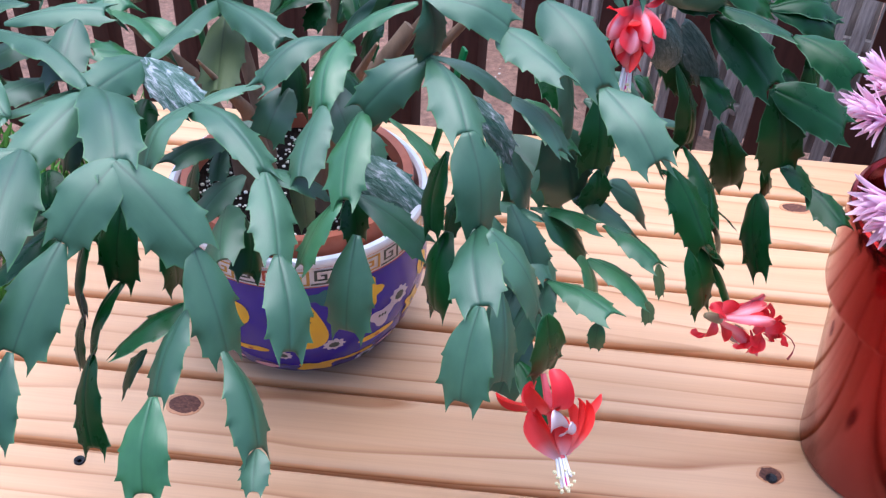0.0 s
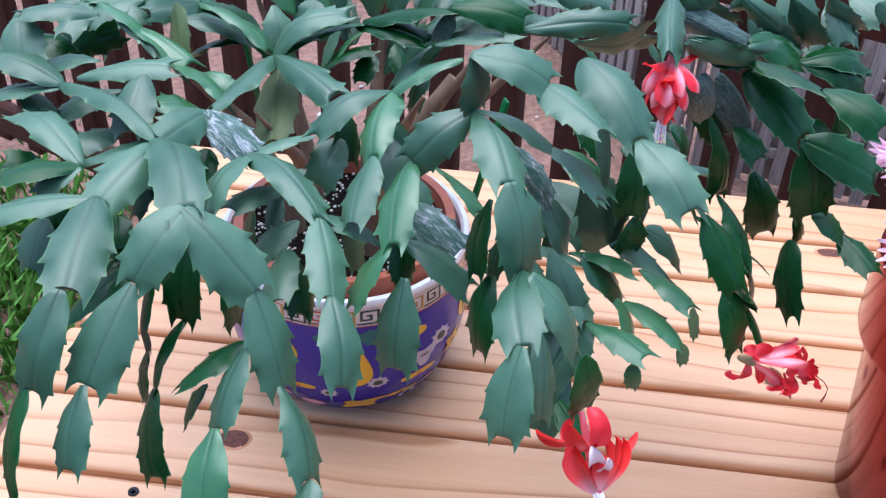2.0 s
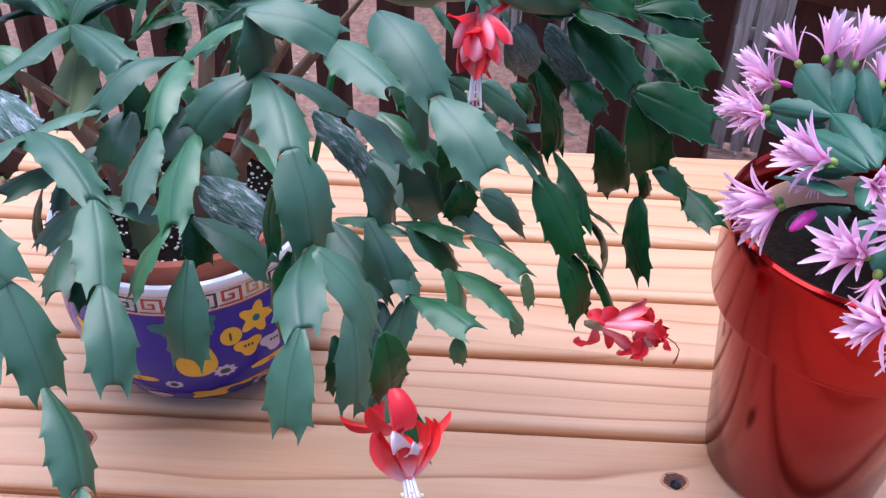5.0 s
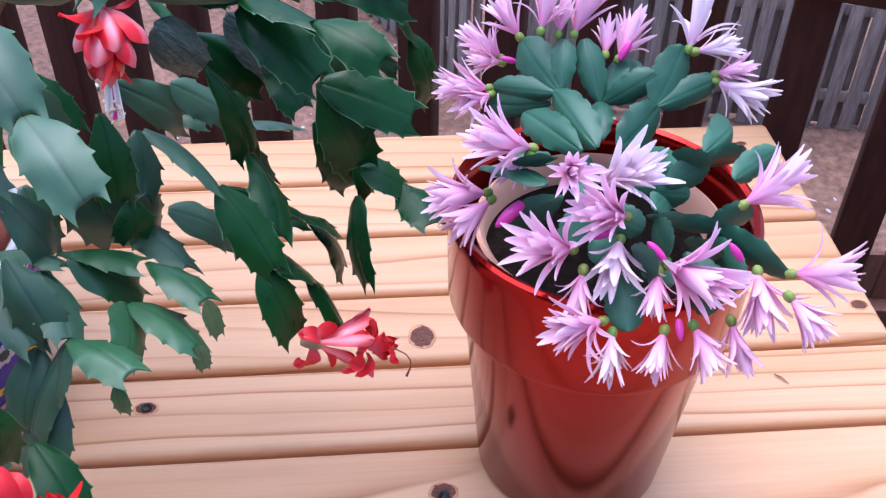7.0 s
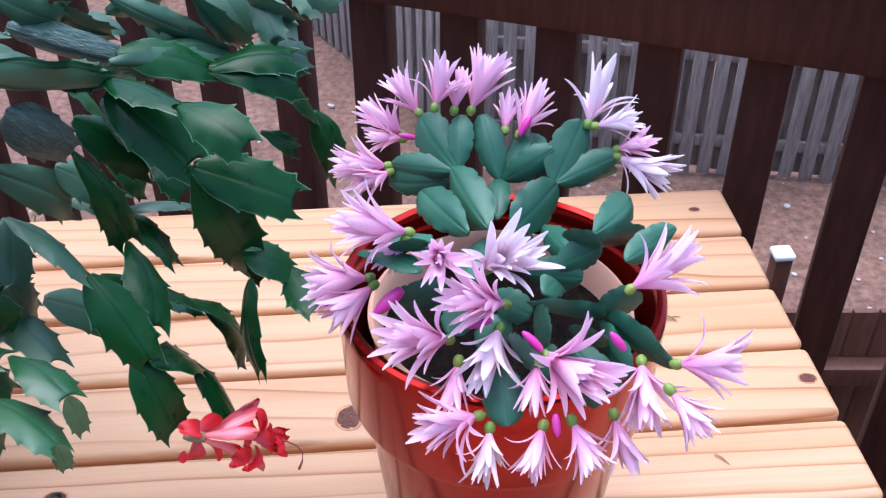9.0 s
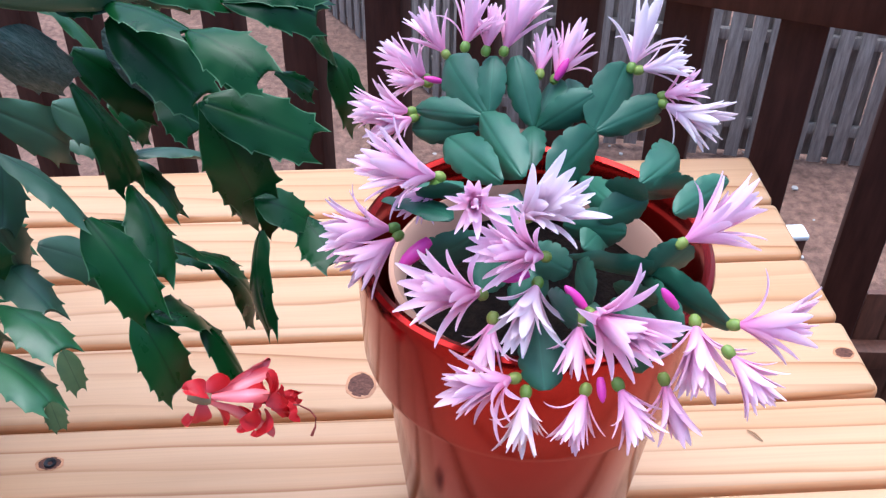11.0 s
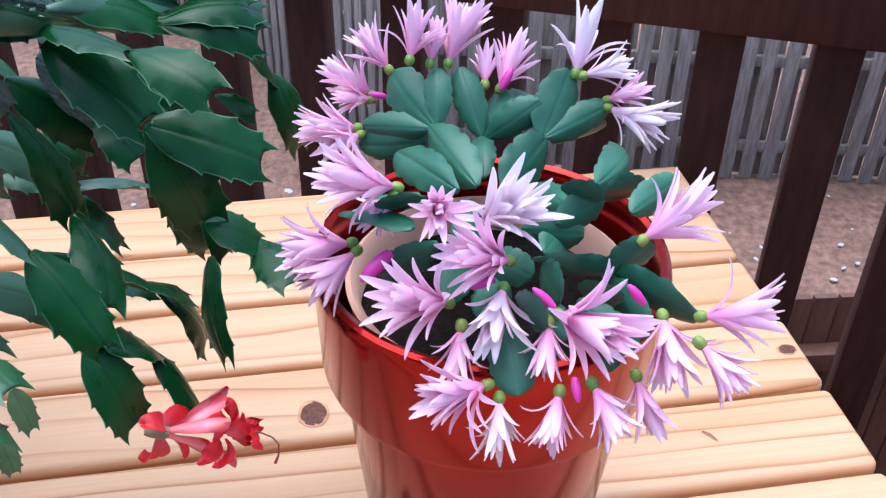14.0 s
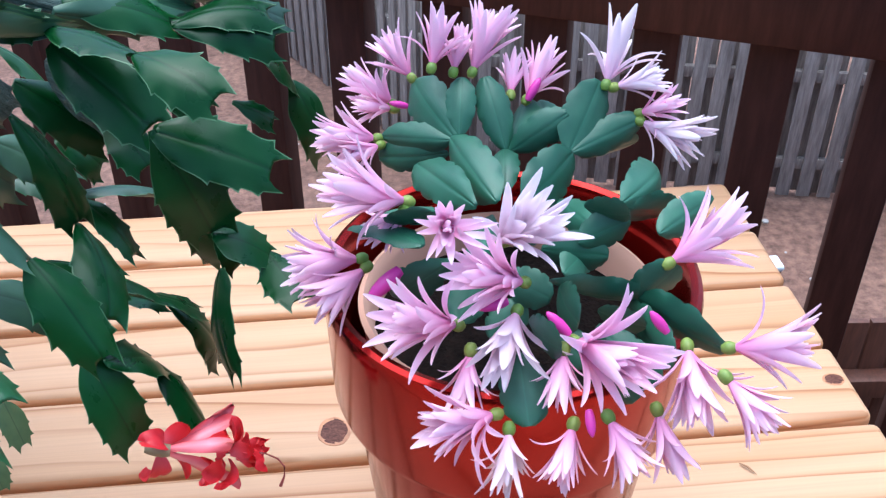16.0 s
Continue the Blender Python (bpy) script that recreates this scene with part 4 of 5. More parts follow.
cactus_leaf((0.251, 0.633, 0.387), (0.273, 0.628, 0.376), (-0.09, -0.97, 0.24), 0.019, 0.06)
cactus_leaf((-0.015, 0.529, 0.389), (0.044, 0.550, 0.393), (0.17, -0.61, 0.77), 0.024, 0.06)
cactus_leaf((0.019, 0.481, 0.406), (0.069, 0.517, 0.402), (0.42, -0.66, -0.62), 0.029, 0.06)
cactus_leaf((0.094, 0.473, 0.416), (0.142, 0.537, 0.377), (0.30, -0.65, -0.70), 0.029, 0.06)
cactus_leaf((0.135, 0.568, 0.371), (0.202, 0.621, 0.350), (0.47, -0.25, 0.85), 0.025, 0.06)
cactus_leaf((0.152, 0.606, 0.378), (0.179, 0.623, 0.354), (0.74, -0.35, 0.58), 0.034, 0.06)
cactus_leaf((0.205, 0.629, 0.344), (0.249, 0.651, 0.329), (0.45, -0.37, 0.82), 0.024, 0.06)
cactus_leaf((0.221, 0.653, 0.375), (0.236, 0.622, 0.355), (-0.07, -0.56, 0.82), 0.028, 0.06)
cactus_leaf((0.005, 0.547, 0.387), (0.029, 0.576, 0.385), (0.70, -0.61, -0.38), 0.029, 0.06)
cactus_leaf((0.088, 0.549, 0.404), (0.151, 0.555, 0.375), (0.13, -0.99, 0.06), 0.021, 0.06, "wrinkled")
cactus_leaf((0.085, 0.547, 0.425), (0.115, 0.563, 0.400), (0.45, -0.89, -0.03), 0.020, 0.06)
cactus_leaf((0.105, 0.586, 0.401), (0.138, 0.580, 0.384), (-0.36, -0.85, -0.39), 0.029, 0.06)
cactus_leaf((0.213, 0.624, 0.392), (0.241, 0.637, 0.362), (-0.22, -0.80, -0.56), 0.029, 0.06)

# the side towards the red pot
cactus_leaf((0.026, 0.388, 0.238), (0.015, 0.360, 0.197), (-0.12, -0.81, 0.58), 0.028, 0.06)
cactus_leaf((0.035, 0.375, 0.217), (0.021, 0.345, 0.175), (-0.08, -0.80, 0.60), 0.033, 0.06)
cactus_leaf((0.031, 0.335, 0.220), (0.058, 0.300, 0.189), (0.48, -0.35, 0.80), 0.028, 0.06, "young")
cactus_leaf((0.047, 0.382, 0.250), (0.021, 0.355, 0.200), (-0.76, -0.33, 0.57), 0.028, 0.06)
cactus_leaf((0.011, 0.470, 0.291), (0.020, 0.455, 0.251), (0.66, -0.64, 0.39), 0.028, 0.06)
cactus_leaf((0.002, 0.531, 0.257), (0.062, 0.507, 0.227), (0.15, -0.62, 0.77), 0.049, 0.06)
cactus_leaf((0.017, 0.405, 0.290), (0.038, 0.385, 0.247), (0.37, -0.77, 0.53), 0.029, 0.06)
cactus_leaf((0.014, 0.335, 0.280), (0.020, 0.300, 0.234), (0.68, -0.53, 0.51), 0.028, 0.06)
cactus_leaf((0.002, 0.345, 0.247), (0.008, 0.330, 0.217), (0.85, -0.39, 0.35), 0.028, 0.06, "young")
cactus_leaf((0.067, 0.465, 0.342), (0.070, 0.450, 0.290), (0.42, -0.87, 0.27), 0.028, 0.06, "young")
cactus_leaf((0.074, 0.455, 0.288), (0.074, 0.450, 0.262), (0.61, -0.77, 0.15), 0.028, 0.06, "young")
cactus_leaf((0.019, 0.460, 0.335), (0.053, 0.435, 0.314), (0.30, -0.35, 0.89), 0.028, 0.06, "fresh")
cactus_leaf((0.023, 0.490, 0.357), (0.050, 0.470, 0.326), (0.41, -0.55, 0.72), 0.028, 0.06, "young")
cactus_leaf((-0.013, 0.370, 0.322), (-0.021, 0.355, 0.297), (-0.83, -0.32, 0.46), 0.028, 0.06, "young")
cactus_leaf((0.060, 0.379, 0.395), (0.091, 0.340, 0.373), (0.07, -0.45, 0.89), 0.032, 0.06)
cactus_leaf((0.024, 0.426, 0.421), (0.061, 0.378, 0.395), (0.07, -0.43, 0.90), 0.036, 0.14)
cactus_leaf((0.000, 0.401, 0.415), (0.038, 0.364, 0.407), (0.02, -0.19, 0.98), 0.030, 0.06)
cactus_leaf((0.011, 0.397, 0.374), (0.042, 0.364, 0.360), (0.47, 0.06, 0.88), 0.030, 0.06)
cactus_leaf((-0.041, 0.395, 0.433), (-0.037, 0.394, 0.397), (0.86, -0.50, 0.11), 0.030, 0.06)
cactus_leaf((-0.038, 0.395, 0.397), (-0.011, 0.334, 0.385), (0.31, -0.05, 0.95), 0.030, 0.06)
cactus_leaf((-0.036, 0.394, 0.398), (-0.075, 0.375, 0.367), (-0.17, -0.73, 0.66), 0.030, 0.14)
cactus_leaf((-0.011, 0.335, 0.387), (-0.001, 0.313, 0.339), (0.56, -0.71, 0.44), 0.033, 0.06)
cactus_leaf((-0.039, 0.394, 0.398), (0.012, 0.396, 0.374), (0.39, 0.31, 0.87), 0.028, 0.06)
cactus_leaf((-0.001, 0.315, 0.340), (0.004, 0.253, 0.338), (-0.54, -0.07, 0.84), 0.030, 0.06)
cactus_leaf((0.005, 0.298, 0.352), (0.035, 0.286, 0.305), (0.79, -0.22, 0.58), 0.030, 0.06)
cactus_leaf((0.004, 0.254, 0.339), (-0.001, 0.223, 0.300), (-0.48, -0.67, 0.57), 0.030, 0.04)
cactus_leaf((0.039, 0.285, 0.309), (0.042, 0.280, 0.269), (0.74, -0.65, 0.13), 0.030, 0.06, "young")
cactus_leaf((-0.011, 0.457, 0.251), (0.041, 0.426, 0.265), (-0.03, 0.39, 0.92), 0.028, 0.03)
cactus_leaf((0.031, 0.440, 0.263), (0.079, 0.435, 0.257), (0.14, 0.34, 0.93), 0.028, 0.03, "fresh")
cactus_leaf((0.082, 0.436, 0.257), (0.119, 0.408, 0.249), (0.33, 0.16, 0.93), 0.030, 0.06, "fresh")
cactus_leaf((0.118, 0.408, 0.250), (0.124, 0.401, 0.228), (0.77, -0.53, 0.36), 0.014, 0.06, "olive")
cactus_leaf((0.073, 0.415, 0.244), (0.114, 0.388, 0.231), (0.33, 0.05, 0.94), 0.030, 0.06, "fresh")
cactus_leaf((0.113, 0.389, 0.233), (0.116, 0.384, 0.218), (0.46, -0.82, 0.34), 0.011, 0.06, "olive")
cactus_leaf((0.070, 0.416, 0.244), (0.076, 0.375, 0.235), (0.81, -0.02, 0.58), 0.030, 0.06, "fresh")
cactus_leaf((0.046, 0.382, 0.249), (0.086, 0.352, 0.251), (0.08, 0.18, 0.98), 0.030, 0.06, "fresh")
cactus_leaf((0.078, 0.349, 0.247), (0.078, 0.346, 0.227), (-0.38, -0.91, 0.16), 0.012, 0.06, "fresh")
cactus_leaf((0.047, 0.382, 0.250), (0.039, 0.359, 0.226), (-0.75, -0.33, 0.57), 0.030, 0.06)
cactus_leaf((0.025, 0.424, 0.264), (0.047, 0.381, 0.249), (0.51, -0.03, 0.86), 0.030, 0.06)
cactus_leaf((-0.009, 0.421, 0.275), (0.029, 0.378, 0.247), (0.33, -0.30, 0.90), 0.030, 0.06)
cactus_leaf((0.076, 0.501, 0.307), (0.078, 0.471, 0.278), (0.73, -0.45, 0.51), 0.030, 0.06)
cactus_leaf((0.078, 0.471, 0.280), (0.078, 0.479, 0.239), (0.81, -0.58, -0.11), 0.030, 0.06)
cactus_leaf((0.063, 0.484, 0.252), (0.105, 0.441, 0.246), (0.22, 0.07, 0.97), 0.030, 0.06)
cactus_leaf((0.088, 0.487, 0.256), (0.121, 0.502, 0.215), (0.80, -0.16, 0.58), 0.030, 0.06)
cactus_leaf((0.085, 0.480, 0.321), (0.126, 0.467, 0.286), (0.66, 0.08, 0.75), 0.028, 0.03)
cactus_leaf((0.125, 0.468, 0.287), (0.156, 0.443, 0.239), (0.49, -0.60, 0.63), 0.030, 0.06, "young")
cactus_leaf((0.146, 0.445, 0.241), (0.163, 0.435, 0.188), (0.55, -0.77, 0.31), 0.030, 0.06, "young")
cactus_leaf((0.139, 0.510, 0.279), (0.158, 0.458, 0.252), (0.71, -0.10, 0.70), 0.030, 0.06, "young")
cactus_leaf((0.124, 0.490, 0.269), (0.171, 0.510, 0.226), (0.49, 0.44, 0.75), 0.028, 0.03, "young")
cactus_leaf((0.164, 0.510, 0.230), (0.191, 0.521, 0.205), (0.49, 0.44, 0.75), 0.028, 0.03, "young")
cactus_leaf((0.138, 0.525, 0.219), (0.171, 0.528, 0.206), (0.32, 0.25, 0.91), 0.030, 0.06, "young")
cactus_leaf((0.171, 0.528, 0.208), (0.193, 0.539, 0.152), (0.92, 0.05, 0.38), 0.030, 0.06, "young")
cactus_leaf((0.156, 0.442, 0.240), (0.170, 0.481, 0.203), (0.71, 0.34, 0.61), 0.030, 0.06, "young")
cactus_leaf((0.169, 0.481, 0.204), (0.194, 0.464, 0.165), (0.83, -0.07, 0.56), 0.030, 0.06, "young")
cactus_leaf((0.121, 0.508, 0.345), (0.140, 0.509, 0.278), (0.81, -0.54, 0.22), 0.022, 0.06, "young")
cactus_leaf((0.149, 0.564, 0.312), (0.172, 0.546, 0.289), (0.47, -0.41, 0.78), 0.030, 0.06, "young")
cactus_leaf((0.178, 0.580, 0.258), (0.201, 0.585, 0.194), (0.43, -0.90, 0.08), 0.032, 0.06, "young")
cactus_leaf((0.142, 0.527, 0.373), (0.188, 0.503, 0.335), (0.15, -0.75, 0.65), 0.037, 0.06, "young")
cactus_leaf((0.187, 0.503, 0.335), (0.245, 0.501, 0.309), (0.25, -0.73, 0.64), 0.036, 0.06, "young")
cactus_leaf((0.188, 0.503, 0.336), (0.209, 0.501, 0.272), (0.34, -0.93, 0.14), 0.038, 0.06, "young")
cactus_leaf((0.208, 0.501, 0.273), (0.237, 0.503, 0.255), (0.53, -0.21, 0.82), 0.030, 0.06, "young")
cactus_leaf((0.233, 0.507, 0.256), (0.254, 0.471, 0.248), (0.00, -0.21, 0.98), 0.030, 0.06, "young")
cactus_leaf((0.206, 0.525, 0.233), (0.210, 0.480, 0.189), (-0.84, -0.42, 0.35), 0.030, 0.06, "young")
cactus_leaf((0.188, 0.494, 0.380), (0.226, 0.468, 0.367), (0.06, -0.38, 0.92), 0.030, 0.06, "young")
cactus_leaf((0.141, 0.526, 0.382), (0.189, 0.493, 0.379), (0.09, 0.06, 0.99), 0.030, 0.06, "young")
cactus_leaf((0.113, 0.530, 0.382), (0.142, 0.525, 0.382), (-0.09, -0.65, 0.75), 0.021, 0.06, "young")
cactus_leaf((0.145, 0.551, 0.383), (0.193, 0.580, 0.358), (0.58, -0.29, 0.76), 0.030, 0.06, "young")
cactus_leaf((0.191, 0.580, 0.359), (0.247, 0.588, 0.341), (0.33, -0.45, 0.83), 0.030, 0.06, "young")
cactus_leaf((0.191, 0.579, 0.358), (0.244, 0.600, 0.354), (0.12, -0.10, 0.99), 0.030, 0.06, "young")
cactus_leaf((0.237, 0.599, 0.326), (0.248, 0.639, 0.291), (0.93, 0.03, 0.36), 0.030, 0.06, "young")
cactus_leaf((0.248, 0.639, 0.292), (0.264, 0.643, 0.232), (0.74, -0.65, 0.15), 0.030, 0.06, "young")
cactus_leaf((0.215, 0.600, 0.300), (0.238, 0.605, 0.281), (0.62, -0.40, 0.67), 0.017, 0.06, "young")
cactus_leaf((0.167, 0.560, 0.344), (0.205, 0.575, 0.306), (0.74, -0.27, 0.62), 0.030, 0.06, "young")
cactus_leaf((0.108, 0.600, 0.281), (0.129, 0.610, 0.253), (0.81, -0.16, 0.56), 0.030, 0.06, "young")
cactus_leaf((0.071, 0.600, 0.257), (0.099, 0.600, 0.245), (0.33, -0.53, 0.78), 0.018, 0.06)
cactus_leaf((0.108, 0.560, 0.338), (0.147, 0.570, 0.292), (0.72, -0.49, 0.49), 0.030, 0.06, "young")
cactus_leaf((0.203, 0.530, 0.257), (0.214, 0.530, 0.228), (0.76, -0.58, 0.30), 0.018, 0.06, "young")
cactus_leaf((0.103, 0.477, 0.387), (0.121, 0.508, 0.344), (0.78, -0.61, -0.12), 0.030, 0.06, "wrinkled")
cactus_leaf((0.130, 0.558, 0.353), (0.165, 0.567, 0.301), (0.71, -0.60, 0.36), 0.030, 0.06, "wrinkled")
cactus_leaf((0.085, 0.570, 0.298), (0.122, 0.580, 0.262), (0.69, -0.37, 0.63), 0.030, 0.06)
cactus_leaf((0.058, 0.533, 0.321), (0.089, 0.573, 0.265), (0.88, -0.44, 0.17), 0.032, 0.06)
cactus_leaf((0.042, 0.450, 0.367), (0.052, 0.450, 0.317), (0.93, -0.33, 0.18), 0.030, 0.06)
cactus_leaf((0.035, 0.460, 0.328), (0.062, 0.470, 0.249), (0.62, -0.78, 0.11), 0.044, 0.06)
cactus_leaf((-0.015, 0.420, 0.358), (0.017, 0.430, 0.315), (0.81, -0.23, 0.55), 0.030, 0.06, "scarred")
cactus_leaf((0.009, 0.440, 0.309), (0.028, 0.440, 0.258), (0.79, -0.53, 0.31), 0.030, 0.06)
cactus_leaf((-0.042, 0.395, 0.433), (0.007, 0.400, 0.415), (0.35, -0.37, 0.86), 0.030, 0.06)
cactus_leaf((0.111, 0.603, 0.238), (0.144, 0.585, 0.202), (0.71, -0.10, 0.70), 0.030, 0.06, "young")
cactus_leaf((0.114, 0.592, 0.247), (0.159, 0.624, 0.225), (0.18, 0.37, 0.91), 0.028, 0.03)
cactus_leaf((0.040, 0.431, 0.267), (0.075, 0.439, 0.224), (0.77, -0.29, 0.57), 0.030, 0.06, "fresh")

easter_leaf((0.343, 0.549, 0.296), (0.323, 0.591, 0.312), (-0.62, -0.52, 0.59), 0.029, 0.06)
easter_leaf((0.345, 0.549, 0.296), (0.349, 0.573, 0.322), (-0.16, -0.72, 0.67), 0.018, 0.06)
easter_leaf((0.341, 0.549, 0.295), (0.302, 0.574, 0.286), (-0.57, -0.75, 0.33), 0.019, 0.06)
easter_leaf((0.339, 0.552, 0.285), (0.300, 0.573, 0.273), (-0.49, -0.87, 0.06), 0.020, 0.06)
easter_leaf((0.358, 0.490, 0.290), (0.340, 0.550, 0.296), (-0.67, -0.29, 0.69), 0.027, 0.06)
easter_leaf((0.365, 0.507, 0.284), (0.370, 0.544, 0.290), (-0.20, -0.13, 0.97), 0.018, 0.06)
easter_leaf((0.371, 0.543, 0.289), (0.362, 0.572, 0.322), (-0.15, -0.77, 0.62), 0.020, 0.06)
easter_leaf((0.372, 0.543, 0.289), (0.388, 0.577, 0.304), (-0.72, 0.04, 0.69), 0.026, 0.06)
easter_leaf((0.373, 0.543, 0.289), (0.404, 0.539, 0.314), (-0.33, -0.91, 0.27), 0.020, 0.06)
easter_leaf((0.403, 0.527, 0.295), (0.424, 0.552, 0.326), (0.16, -0.83, 0.54), 0.028, 0.06)
easter_leaf((0.405, 0.527, 0.296), (0.447, 0.539, 0.308), (0.10, -0.85, 0.52), 0.020, 0.06)
easter_leaf((0.409, 0.535, 0.292), (0.448, 0.547, 0.289), (0.23, -0.87, -0.44), 0.026, 0.06)
easter_leaf((0.403, 0.550, 0.290), (0.397, 0.584, 0.299), (-0.42, -0.30, 0.85), 0.017, 0.06)
easter_leaf((0.373, 0.495, 0.284), (0.405, 0.526, 0.296), (0.44, -0.69, 0.58), 0.029, 0.06)
easter_leaf((0.344, 0.474, 0.299), (0.321, 0.544, 0.283), (-0.71, -0.07, 0.70), 0.025, 0.06)
easter_leaf((0.352, 0.499, 0.284), (0.339, 0.544, 0.278), (-0.69, -0.11, 0.71), 0.017, 0.06)
easter_leaf((0.414, 0.459, 0.305), (0.450, 0.515, 0.290), (0.73, -0.31, 0.62), 0.024, 0.06)
easter_leaf((0.418, 0.462, 0.298), (0.451, 0.484, 0.281), (0.37, -0.84, -0.39), 0.026, 0.06)
easter_leaf((0.431, 0.446, 0.295), (0.467, 0.473, 0.296), (0.48, -0.67, 0.57), 0.019, 0.06)
easter_leaf((0.398, 0.466, 0.300), (0.418, 0.454, 0.302), (-0.42, -0.79, -0.45), 0.026, 0.06)
easter_leaf((0.393, 0.454, 0.287), (0.420, 0.459, 0.295), (0.06, -0.92, 0.38), 0.020, 0.06)
easter_leaf((0.394, 0.509, 0.277), (0.400, 0.460, 0.293), (-0.71, 0.13, 0.69), 0.018, 0.06)
easter_leaf((0.376, 0.459, 0.281), (0.409, 0.452, 0.279), (-0.16, -0.94, 0.29), 0.022, 0.06)
easter_leaf((0.370, 0.411, 0.298), (0.416, 0.416, 0.279), (-0.15, -0.79, -0.60), 0.026, 0.06)
easter_leaf((0.412, 0.415, 0.280), (0.430, 0.413, 0.300), (0.08, -0.98, -0.21), 0.026, 0.06)
easter_leaf((0.414, 0.416, 0.280), (0.439, 0.369, 0.287), (-0.87, -0.48, -0.10), 0.026, 0.06)
easter_leaf((0.392, 0.405, 0.283), (0.412, 0.394, 0.281), (-0.46, -0.80, -0.38), 0.026, 0.06)
easter_leaf((0.374, 0.409, 0.295), (0.378, 0.386, 0.292), (-0.97, -0.19, 0.18), 0.026, 0.06)
easter_leaf((0.357, 0.391, 0.291), (0.368, 0.373, 0.290), (-0.84, -0.50, -0.19), 0.026, 0.06)
easter_leaf((0.390, 0.397, 0.281), (0.414, 0.373, 0.265), (-0.31, -0.72, 0.62), 0.018, 0.06)
easter_leaf((0.411, 0.419, 0.274), (0.421, 0.377, 0.273), (-0.97, -0.22, 0.03), 0.026, 0.06)
easter_leaf((0.353, 0.390, 0.274), (0.354, 0.363, 0.255), (-0.21, -0.58, 0.79), 0.023, 0.06)
easter_leaf((0.343, 0.441, 0.282), (0.329, 0.424, 0.266), (0.06, -0.71, 0.70), 0.020, 0.06)
easter_leaf((0.313, 0.424, 0.312), (0.284, 0.467, 0.295), (-0.03, 0.35, 0.94), 0.026, 0.06)
easter_leaf((0.300, 0.451, 0.306), (0.319, 0.438, 0.321), (0.06, -0.73, -0.68), 0.026, 0.06)
easter_leaf((0.329, 0.448, 0.285), (0.300, 0.466, 0.252), (-0.51, -0.86, -0.04), 0.021, 0.06)
easter_leaf((0.360, 0.461, 0.285), (0.388, 0.509, 0.268), (0.75, -0.20, 0.64), 0.021, 0.06)
easter_leaf((0.355, 0.445, 0.277), (0.375, 0.427, 0.274), (-0.50, -0.67, 0.55), 0.020, 0.06)
easter_leaf((0.370, 0.413, 0.269), (0.386, 0.391, 0.263), (-0.42, -0.50, 0.76), 0.019, 0.06)
easter_leaf((0.320, 0.451, 0.307), (0.302, 0.474, 0.299), (-0.10, 0.24, 0.96), 0.026, 0.06)
easter_leaf((0.358, 0.505, 0.272), (0.343, 0.453, 0.280), (0.24, 0.06, 0.97), 0.017, 0.06)
easter_leaf((0.384, 0.442, 0.277), (0.405, 0.468, 0.276), (0.52, -0.38, 0.77), 0.019, 0.06)
easter_leaf((0.364, 0.435, 0.267), (0.346, 0.423, 0.254), (0.03, -0.77, 0.64), 0.020, 0.06)
easter_leaf((0.396, 0.396, 0.266), (0.404, 0.373, 0.255), (-0.90, -0.40, 0.17), 0.026, 0.06)


def stem(parent, points, radii, material, name="stem", label=""):
    pts = [Vector(p) - parent.location for p in points]
    return part(name, tube(pts, radii, 10), material, parent, label)


# woody stems rising from the soil
for ang, lean, top, r in ((10, 0.05, 0.36, 0.007), (75, 0.04, 0.38, 0.008), (140, 0.05, 0.37, 0.007), (200, 0.06, 0.36, 0.008), (255, 0.05, 0.35, 0.007), (310, 0.05, 0.36, 0.009), (350, 0.08, 0.39, 0.008)):
    c, s = math.cos(radians(ang)), math.sin(radians(ang))
    base = Vector((-0.166, 0.592, 0.150))
    stem(cactus, [base + Vector((0.045 * c, 0.045 * s, 0)), base + Vector((0.05 * c, 0.05 * s, 0.05)), base + Vector(((0.05 + lean * 0.5) * c, (0.05 + lean * 0.5) * s, 0.12)), base + Vector(((0.05 + lean * 1.6) * c, (0.05 + lean * 1.6) * s, top - 0.16))], [r * 1.3, r, r * 0.8, r * 0.12], BARK, "woody_stem", "brown corky stem")


stem(cactus, [(-0.111, 0.600, 0.249), (-0.093, 0.600, 0.275), (-0.073, 0.610, 0.305)], [0.010, 0.008, 0.006], BARK, "woody_stem", "shaggy brown fibrous stem")
GREEN = mat("green_plastic", (0.004, 0.16, 0.04), 0.35)


def stake(foot, top):
    foot, top = Vector(foot), Vector(top)
    st = thing("plant_stake", "flat bright green plastic stake stuck in the soil", "plant stake", at=foot)
    q = (top - foot).to_track_quat("Z", "Y").to_matrix().to_4x4()
    length = (top - foot).length
    bm = box((0.009, 0.003, length), (0, 0, length / 2), 0.001)
    part("blade", bm, GREEN, st, "", q)


stake((-0.049, 0.570, 0.209), (-0.027, 0.580, 0.305))
stake((-0.247, 0.640, 0.198), (-0.261, 0.640, 0.311))


